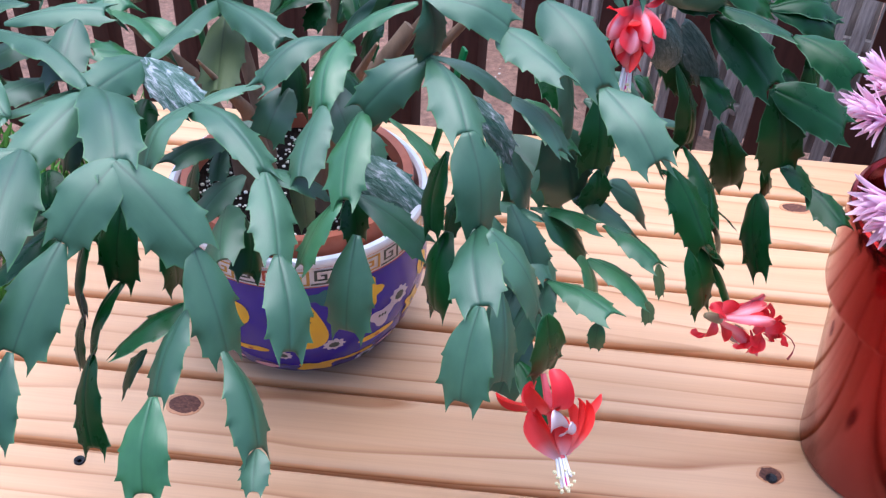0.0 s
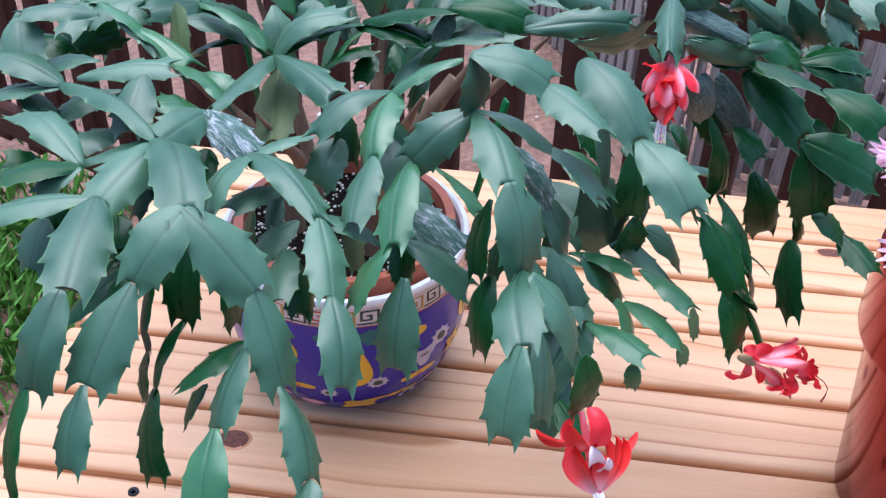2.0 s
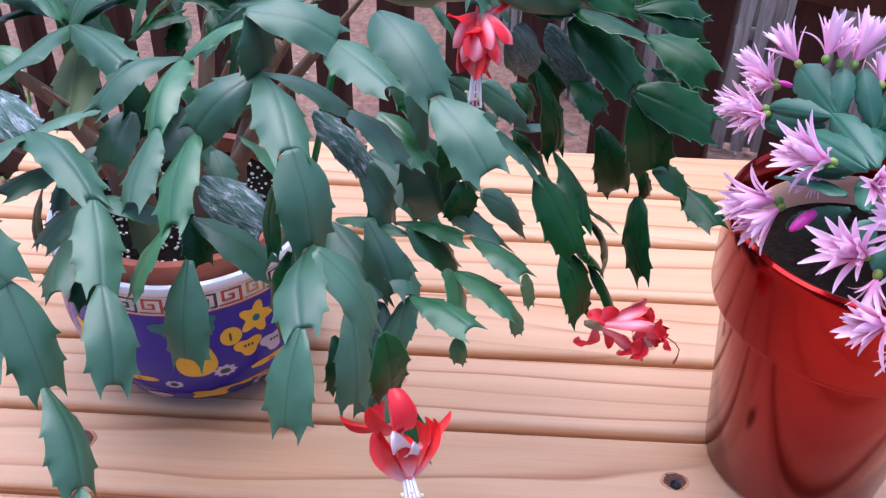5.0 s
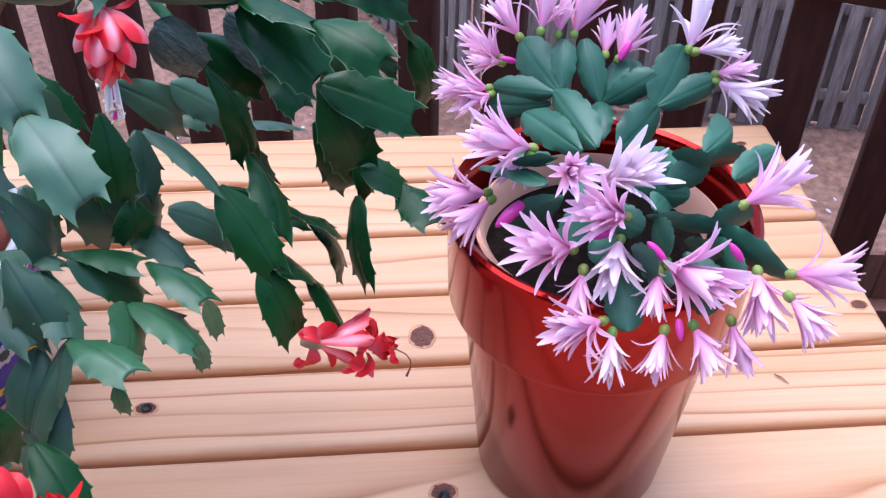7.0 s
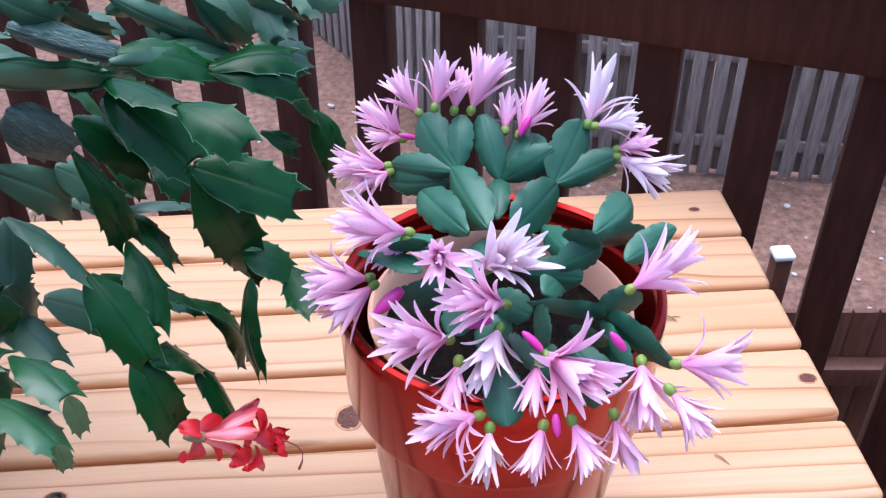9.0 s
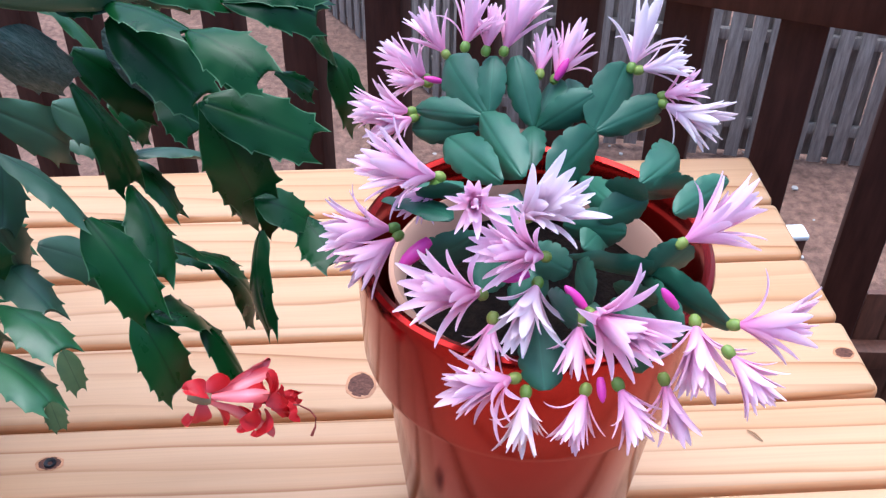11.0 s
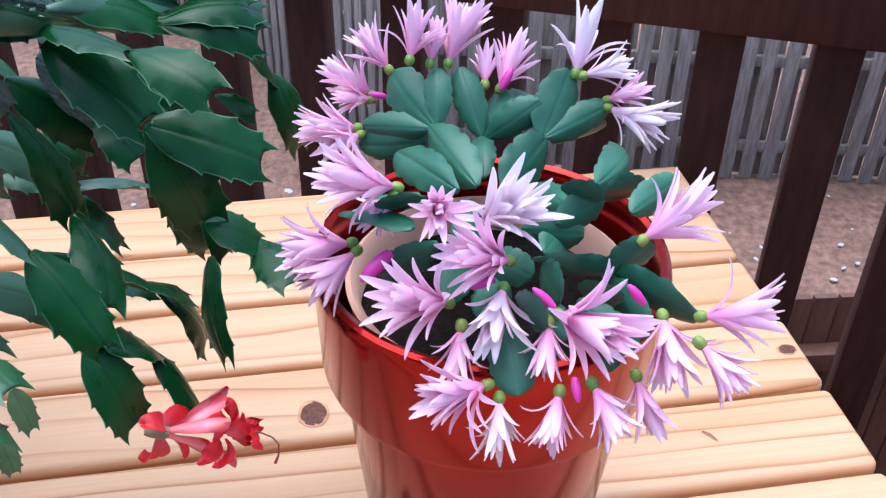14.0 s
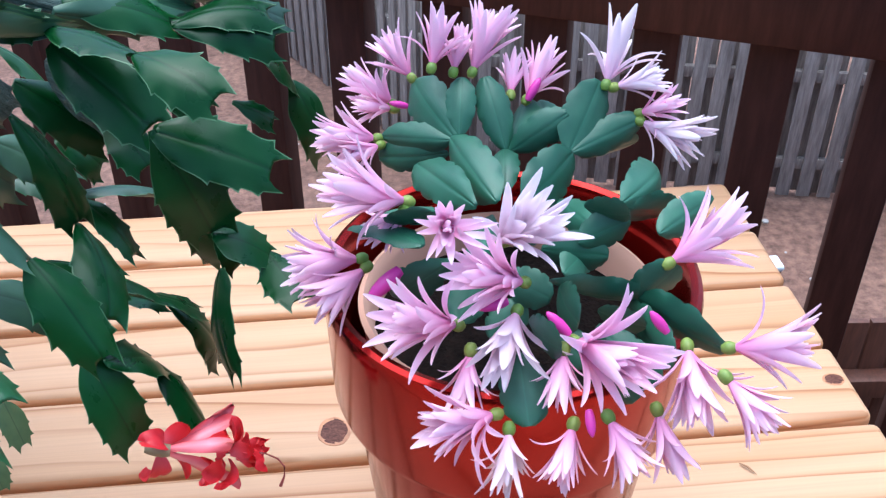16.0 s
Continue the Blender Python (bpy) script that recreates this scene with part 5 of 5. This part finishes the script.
# ---- pink flowers ----
def curl_petal(name, curl, width, material, cup=0.3, blunt=6, skew=0.0, crumple=0.0, rows=13):
    """A petal of length 1 along y whose tip has turned back, away from the flower, by curl degrees, widest past its middle."""
    bm = bmesh.new()
    grid, y, z = [], 0.0, 0.0
    for i in range(rows):
        s = i / (rows - 1)
        ang = radians(curl) * s ** 1.3
        h = 0.5 * width * (0.34 + 0.66 * math.sin(0.5 * math.pi * min(s / 0.6, 1.0))) * max(1 - s ** blunt, 0.02) ** 0.6
        row = []
        for u in (-1, -0.55, 0, 0.55, 1):
            side, lift = u * h + skew * s * s, -cup * h * u * u + crumple * math.sin(9 * s + 4 * u + curl) * s
            row.append(bm.verts.new((side, y - lift * math.sin(ang), z + lift * math.cos(ang))))
        grid.append(row)
        y += math.cos(ang) / (rows - 1)
        z += math.sin(ang) / (rows - 1)
    for a, b in zip(grid, grid[1:]):
        for k in range(4):
            bm.faces.new((a[k], a[k + 1], b[k + 1], b[k]))
    low = bmesh.ops.duplicate(bm, geom=bm.faces[:])["geom"]
    for v in low:
        if isinstance(v, bmesh.types.BMVert):
            v.co.z -= 0.012
    return mesh_of(name, bm, material, True, 80)


PINK = petal_mat("pink_petal", (0.98, 0.36, 0.66), (1.0, 0.67, 0.86), (1.0, 0.85, 0.93))
PALE = petal_mat("pale_petal", (0.96, 0.58, 0.80), (0.98, 0.84, 0.92), (0.98, 0.93, 0.95))
BUD = mat("magenta_bud", (0.60, 0.04, 0.32), 0.4)
CALYX = leaf_mat("calyx_green", (0.13, 0.24, 0.035), (0.22, 0.28, 0.05), 0.45, 0.5, 1.0)
prng = random.Random(5)
PETALS = {k: [curl_petal("petal", c, w, m, 0.35, 2.4, k) for c, w, k in ((5, 0.20, 0.0), (18, 0.195, 0.06), (30, 0.18, -0.09), (46, 0.165, 0.11), (-15, 0.20, -0.06), (75, 0.15, -0.14))] for k, m in (("pink", PINK), ("white", PALE))}
CALYX_MESH = mesh_of("calyx", lathe([(0, -0.1), (0.25, -0.05), (0.42, 0.2), (0.45, 0.55), (0.36, 0.85), (0.2, 1.0), (0, 1.0)], 10), CALYX)
BUD_MESH = mesh_of("bud", lathe([(0, 0), (0.12, 0.04), (0.17, 0.25), (0.185, 0.5), (0.15, 0.75), (0.07, 0.94), (0, 1.0)], 12), BUD)
STAMENS = bmesh.new()
for i in range(9):
    a = 2 * math.pi * i / 9
    q = Vector((0.10 * math.cos(a), 1, 0.10 * math.sin(a)))
    seg = tube([(0, 0.15, 0), q * 0.3, q * 0.5], [0.006, 0.006, 0.014], 5)
    me = bpy.data.meshes.new("t")
    seg.to_mesh(me)
    seg.free()
    STAMENS.from_mesh(me)
    bpy.data.meshes.remove(me)
STAMEN_MESH = mesh_of("flower_centre", STAMENS, mat("pink_stamen", (0.8, 0.25, 0.5), 0.5))


def pink_flower(base, tip, count, tint="pink"):
    base, tip = Vector(base), Vector(tip)
    axis = tip - base
    length = 0.87 * min(max(axis.length, 0.028), 0.052)
    fl = new("flower")
    fl.empty_display_size = 0.01
    fl.parent = easter
    y = axis.normalized()
    x = y.cross(Vector((0.13, 0.2, 0.97))).normalized()
    fl.matrix_basis = Matrix.Translation(base - easter.location) @ Matrix((x, y, x.cross(y))).transposed().to_4x4()
    part("calyx", CALYX_MESH, None, fl, "", pose(0, -0.0025, 0, -90, 0, 0) @ Matrix.Diagonal((0.0068, 0.0068, 0.0062, 1)))
    part("flower_centre", STAMEN_MESH, None, fl, "", Matrix.Diagonal((0.04, 0.04, 0.04, 1)))
    spin = prng.uniform(0, 6.28)
    count = round(count * 2.3)
    for i in range(count):
        inner = i % 2
        turn = spin + 2 * math.pi * i / count + prng.uniform(-0.2, 0.2)
        spread = prng.uniform(2, 13) if inner else prng.choice((prng.uniform(9, 24), prng.uniform(9, 24), prng.uniform(22, 38)))
        mesh = PETALS[tint][prng.choice((0, 1, 4)) if inner else prng.choice((1, 2, 2, 3, 5) if spread > 20 else (0, 1, 2, 2))]
        size = length * prng.uniform(0.85, 1.12) * (1.0 if inner else 1.02 if spread < 22 else 0.84)
        m = Matrix.Rotation(turn, 4, "Y") @ pose(0, 0.003, 0.0015, spread, 0, 0) @ Matrix.Diagonal((size, size, size, 1))
        part("petal", mesh, None, fl, "", m)


def pink_bud(base, tip):
    base, tip = Vector(base), Vector(tip)
    q = (tip - base).to_track_quat("Z", "Y").to_matrix().to_4x4()
    size = max((tip - base).length, 0.012)
    b = part("bud", BUD_MESH, None, easter, "closed magenta flower bud", Matrix.Translation(base - easter.location) @ q @ Matrix.Diagonal((size, size, size, 1)))


pink_flower((0.322, 0.593, 0.313), (0.304, 0.611, 0.335), 10)
pink_flower((0.331, 0.567, 0.331), (0.340, 0.587, 0.358), 12)
pink_flower((0.344, 0.573, 0.325), (0.349, 0.583, 0.339), 8)
pink_flower((0.355, 0.574, 0.324), (0.373, 0.597, 0.356), 13)
pink_flower((0.386, 0.568, 0.308), (0.406, 0.596, 0.330), 10)
pink_flower((0.377, 0.569, 0.311), (0.381, 0.589, 0.322), 7)
pink_flower((0.427, 0.550, 0.324), (0.442, 0.575, 0.358), 8, "white")
pink_flower((0.431, 0.549, 0.323), (0.459, 0.542, 0.333), 10, "white")
pink_flower((0.445, 0.541, 0.310), (0.461, 0.526, 0.325), 8)
pink_flower((0.445, 0.538, 0.307), (0.475, 0.510, 0.305), 9, "white")
pink_flower((0.311, 0.598, 0.294), (0.283, 0.615, 0.314), 11)
pink_flower((0.311, 0.596, 0.292), (0.289, 0.590, 0.299), 8)
pink_flower((0.300, 0.574, 0.285), (0.262, 0.569, 0.292), 13)
pink_flower((0.301, 0.571, 0.282), (0.275, 0.551, 0.285), 9)
pink_flower((0.309, 0.449, 0.320), (0.267, 0.440, 0.338), 13)
pink_flower((0.307, 0.447, 0.317), (0.298, 0.451, 0.304), 7)
pink_flower((0.286, 0.460, 0.281), (0.246, 0.453, 0.284), 14)
pink_flower((0.288, 0.457, 0.278), (0.259, 0.438, 0.266), 10)
pink_flower((0.323, 0.419, 0.325), (0.322, 0.393, 0.343), 10)
pink_flower((0.350, 0.432, 0.305), (0.358, 0.408, 0.341), 7, "white")
pink_flower((0.352, 0.433, 0.305), (0.378, 0.413, 0.330), 6, "white")
pink_flower((0.358, 0.409, 0.299), (0.325, 0.390, 0.321), 11)
pink_flower((0.327, 0.400, 0.284), (0.293, 0.382, 0.307), 13)
pink_flower((0.354, 0.403, 0.288), (0.337, 0.363, 0.283), 9, "white")
pink_flower((0.331, 0.388, 0.280), (0.326, 0.375, 0.262), 9)
pink_flower((0.371, 0.380, 0.284), (0.366, 0.363, 0.262), 9)
pink_flower((0.375, 0.381, 0.287), (0.398, 0.340, 0.301), 13)
pink_flower((0.340, 0.366, 0.261), (0.304, 0.350, 0.269), 13)
pink_flower((0.345, 0.363, 0.255), (0.340, 0.338, 0.239), 10, "white")
pink_flower((0.372, 0.357, 0.261), (0.361, 0.334, 0.247), 11)
pink_flower((0.385, 0.352, 0.269), (0.395, 0.327, 0.254), 11)
pink_flower((0.408, 0.357, 0.266), (0.416, 0.338, 0.242), 9)
pink_flower((0.424, 0.374, 0.286), (0.421, 0.338, 0.272), 12)
pink_flower((0.431, 0.348, 0.291), (0.446, 0.326, 0.279), 14)
pink_flower((0.440, 0.368, 0.288), (0.474, 0.351, 0.302), 9)
pink_flower((0.425, 0.413, 0.301), (0.465, 0.426, 0.322), 10)

pink_bud((0.350, 0.404, 0.293), (0.335, 0.401, 0.292))
pink_bud((0.304, 0.440, 0.288), (0.287, 0.430, 0.278))
pink_bud((0.373, 0.380, 0.291), (0.363, 0.385, 0.301))
pink_bud((0.377, 0.354, 0.272), (0.377, 0.344, 0.265))
pink_bud((0.416, 0.378, 0.290), (0.408, 0.382, 0.300))
pink_bud((0.386, 0.565, 0.309), (0.394, 0.570, 0.321))
pink_bud((0.319, 0.585, 0.299), (0.308, 0.585, 0.302))


# ---- red christmas cactus flowers ----
def edged_mat():
    """Pale pink down the petal's middle, red towards its margins and tip."""
    m = mat("blush_petal", (0.8, 0.2, 0.25), 0.35)
    n = Nodes(m)
    c, sep, ab = n.add("ShaderNodeTexCoord"), n.add("ShaderNodeSeparateXYZ"), n.add("ShaderNodeMath")
    ab.operation = "ABSOLUTE"
    n.to(c.outputs["Object"], sep.inputs[0])
    n.to(sep.outputs["X"], ab.inputs[0])
    across = n.ramp(ab.outputs[0], (0.0, (0.92, 0.40, 0.44)), (0.07, (0.90, 0.22, 0.26)), (0.15, (0.82, 0.015, 0.03)))
    along = n.ramp(sep.outputs["Y"], (0.0, (1.0, 0.6, 0.6)), (0.6, (1.0, 1.0, 1.0)), (1.0, (0.9, 0.35, 0.3)))
    n.color(n.mix(1.0, across, along, "MULTIPLY"))
    return m


REDP = petal_mat("red_petal", (0.90, 0.24, 0.30), (0.90, 0.055, 0.075), (0.86, 0.02, 0.028), 0.35)
BLUSH = edged_mat()
FLAME = petal_mat("flame_petal", (0.94, 0.72, 0.72), (0.90, 0.10, 0.09), (0.82, 0.010, 0.012), 0.35)
WITHERED = mat("withered_tube", (0.30, 0.24, 0.13), 0.6)
THROAT = mat("pale_throat", (0.90, 0.74, 0.78), 0.4)
DRIED = mat("dried_pistil", (0.30, 0.06, 0.05), 0.6)
FILAMENT = mat("white_filament", (0.85, 0.80, 0.78), 0.5)
POLLEN = mat("pollen", (0.75, 0.68, 0.42), 0.8)
STIGMA = mat("magenta_stigma", (0.6, 0.02, 0.25), 0.4)
RED_PETALS = [curl_petal("petal", c, w, m, cup, bl, k, cr, 15) for c, w, m, cup, bl, k, cr in ((2, 0.58, BLUSH, 0.7, 14, 0.0, 0.0), (30, 0.42, BLUSH, 0.6, 8, 0.04, 0.0), (150, 0.40, REDP, 0.5, 5, 0.05, 0.0), (35, 0.5, REDP, 0.4, 7, 0.1, 0.05), (-25, 0.44, BLUSH, 0.7, 14, 0.0, 0.03), (150, 0.55, REDP, 0.3, 6, -0.1, 0.09), (70, 0.20, REDP, 0.6, 4, 0.05, 0.0), (-95, 0.36, REDP, 0.3, 6, 0.12, 0.13), (12, 0.2, BLUSH, 0.5, 10, 0.03, 0.04), (-75, 0.52, BLUSH, 0.9, 9, 0.03, 0.03), (-35, 0.5, REDP, 0.6, 6, 0.05, 0.02), (45, 0.46, FLAME, 0.5, 6, 0.02, 0.02), (18, 0.40, FLAME, 0.5, 3, 0.03, 0.0), (95, 0.40, THROAT, 0.5, 4, 0.05, 0.03))]


def red_flower(base, tip, size, tiers, wilted=False, label=""):
    """tiers: (count, distance along the axis, spread degrees, mesh, scale, and for a single petal its turn and roll in degrees)."""
    base, tip = Vector(base), Vector(tip)
    y = (tip - base).normalized()
    x = y.cross(Vector((0.13, 0.3, 0.94))).normalized()
    fl = new("flower")
    fl.empty_display_size = 0.01
    fl.parent = cactus
    tagged(fl, label)
    fl.matrix_basis = Matrix.Translation(base - cactus.location) @ Matrix((x, y, x.cross(y))).transposed().to_4x4()
    long = 0.2 if wilted else 0.9 if size < 0.053 else 0.62
    part("tube", tube([(0, 0, 0), (0, size * 0.3 * long, 0), (0, size * 0.7 * long, 0), (0, size * long, 0)], [size * 0.03, size * 0.05, size * 0.06, size * 0.05], 12), WITHERED if wilted else REDP, fl)
    for count, along, spread, k, scale, *turn in tiers:
        spin = radians(turn[0]) if turn else prng.uniform(0, 6.28)
        for i in range(count):
            jig = prng.uniform(-14, 14) * (2.2 if wilted else 1)
            sc = size * scale * prng.uniform(0.88, 1.1)
            m = Matrix.Rotation(spin + 2 * math.pi * i / count + prng.uniform(-0.15, 0.15), 4, "Y") @ pose(0, size * along, size * 0.05, spread + jig, prng.uniform(-12, 12), prng.uniform(-12, 12) * (2.5 if wilted else 1)) @ Matrix.Rotation(radians(turn[1]) if len(turn) > 1 else 0, 4, "Y") @ Matrix.Diagonal((sc * (1.1 if wilted else 1), sc, sc, 1))
            part("petal", RED_PETALS[k], None, fl, "", m)
    if not wilted:
        bm = bmesh.new()
        for i in range(14):
            a, r = prng.uniform(0, 6.28), prng.uniform(0.004, 0.03) * size
            seg = tube([(0, size * 0.5, 0), (r * math.cos(a) * 2, size * 0.85, r * math.sin(a) * 2), (r * math.cos(a) * 3, size * prng.uniform(1.08, 1.22), r * math.sin(a) * 3)], [0.0008, 0.0008, 0.0008], 5)
            me = bpy.data.meshes.new("t")
            seg.to_mesh(me)
            seg.free()
            bm.from_mesh(me)
            bpy.data.meshes.remove(me)
        part("flower_centre", bm, FILAMENT, fl, "white stamen bundle")
        bm = bmesh.new()
        for i in range(26):
            a, r = prng.uniform(0, 6.28), prng.uniform(0.02, 0.10) * size
            bmesh.ops.create_icosphere(bm, subdivisions=1, radius=0.0011, matrix=Matrix.Translation((r * math.cos(a), size * prng.uniform(1.0, 1.24), r * math.sin(a))))
        part("pollen", bm, POLLEN, fl)
        part("pistil", tube([(0, size * 0.5, 0), (0, size * 1.0, 0.001), (0.001, size * 1.2, 0.001)], [0.0007, 0.0007, 0.0014], 6), STIGMA, fl)
    else:
        part("pistil", tube([(0, size * 0.6, 0), (0, size * 0.95, 0.001), (0, size * 1.06, -0.002), (0.001, size * 1.12, -0.006), (0.001, size * 1.13, -0.012), (0.001, size * 1.11, -0.018)], [0.0005, 0.0005, 0.0005, 0.0005, 0.0006, 0.001], 6), DRIED, fl)


red_flower((0.042, 0.280, 0.269), (0.056, 0.243, 0.240), 0.052, [
    (1, 0.30, 100, 11, 0.56, 96), (1, 0.36, 66, 2, 0.66, 14), (1, 0.40, 104, 11, 0.56, 52), (1, 0.62, 108, 12, 0.70, -70, 20), (2, 0.40, 92, 2, 0.52, 170),
    (1, 0.52, 60, 13, 0.5, 30), (1, 0.60, 50, 13, 0.4, 10), (1, 0.86, 142, 11, 0.62, -26), (1, 0.86, 146, 11, 0.48, 22), (1, 0.88, 134, 11, 0.60, 74), (1, 0.84, 138, 11, 0.56, -70), (3, 0.84, 134, 11, 0.6, 180)], False, "open red flower with pale pink throat")
red_flower((0.081, 0.468, 0.411), (0.080, 0.450, 0.360), 0.054, [
    (5, 0.12, 68, 9, 0.54), (5, 0.22, 54, 9, 0.58), (4, 0.3, 36, 9, 0.58), (1, 0.42, 24, 12, 0.5, -85, 60), (1, 0.42, 26, 12, 0.48, 80, 60), (1, 0.24, 84, 12, 0.5, 95, 30), (2, 0.12, 88, 3, 0.36, -60)], False, "hanging red flower with white stamens")
red_flower((0.166, 0.436, 0.184), (0.239, 0.439, 0.167), 0.066, [
    (1, 0.12, 66, 3, 0.27, -8, 65), (1, 0.12, 70, 5, 0.34, 172, 60), (1, 0.22, 52, 3, 0.28, 192, -50), (1, 0.14, 60, 5, 0.28, 40, 30),
    (4, 0.2, 5, 8, 0.62), (3, 0.44, 26, 3, 0.25, 150, 30), (4, 0.56, 34, 5, 0.32), (3, 0.66, 38, 5, 0.32), (4, 0.72, 18, 7, 0.3)], True, "wilted crumpled red flower")


# inner and rear branches of the plant, each a chain of drooping segments
def branch(az, z0, r0, lean, droop, count, size):
    a = radians(az)
    out = Vector((math.cos(a), math.sin(a), 0))
    p = Vector((-0.157, 0.612, z0)) + out * r0
    for k in range(count):
        e = radians(lean - droop * k + brng.uniform(-8, 8))
        yaw = Euler((0, 0, radians(brng.uniform(-22, 22)))).to_matrix()
        d = yaw @ (out * math.cos(e)) + Vector((0, 0, math.sin(e)))
        q = p + d * size * brng.uniform(0.85, 1.2)
        up = Vector((brng.uniform(-0.35, 0.35), brng.uniform(-0.55, 0.15), 1.0)) + out * math.sin(-e) * 0.5
        cactus_leaf(p, q, up - d * up.dot(d), brng.uniform(0.023, 0.031), brng.choice((0.03, 0.06)), brng.choice(("", "fresh", "fresh")))
        if k and brng.random() < 0.45:
            side = Euler((0, 0, radians(brng.choice((-1, 1)) * brng.uniform(35, 60)))).to_matrix() @ d
            cactus_leaf(p, p + side * size, up - side * up.dot(side), brng.uniform(0.022, 0.029), 0.06)
        p = q


brng = random.Random(17)
for i in range(17):
    branch(15 + 12 * i + brng.uniform(-5, 5), brng.uniform(0.27, 0.36), 0.05, brng.uniform(25, 55), brng.uniform(14, 24), brng.choice((4, 5, 5)), 0.05)
for i in range(5):
    branch(20 + 35 * i + brng.uniform(-15, 15), 0.34, 0.03, brng.uniform(55, 75), 22, 3, 0.05)
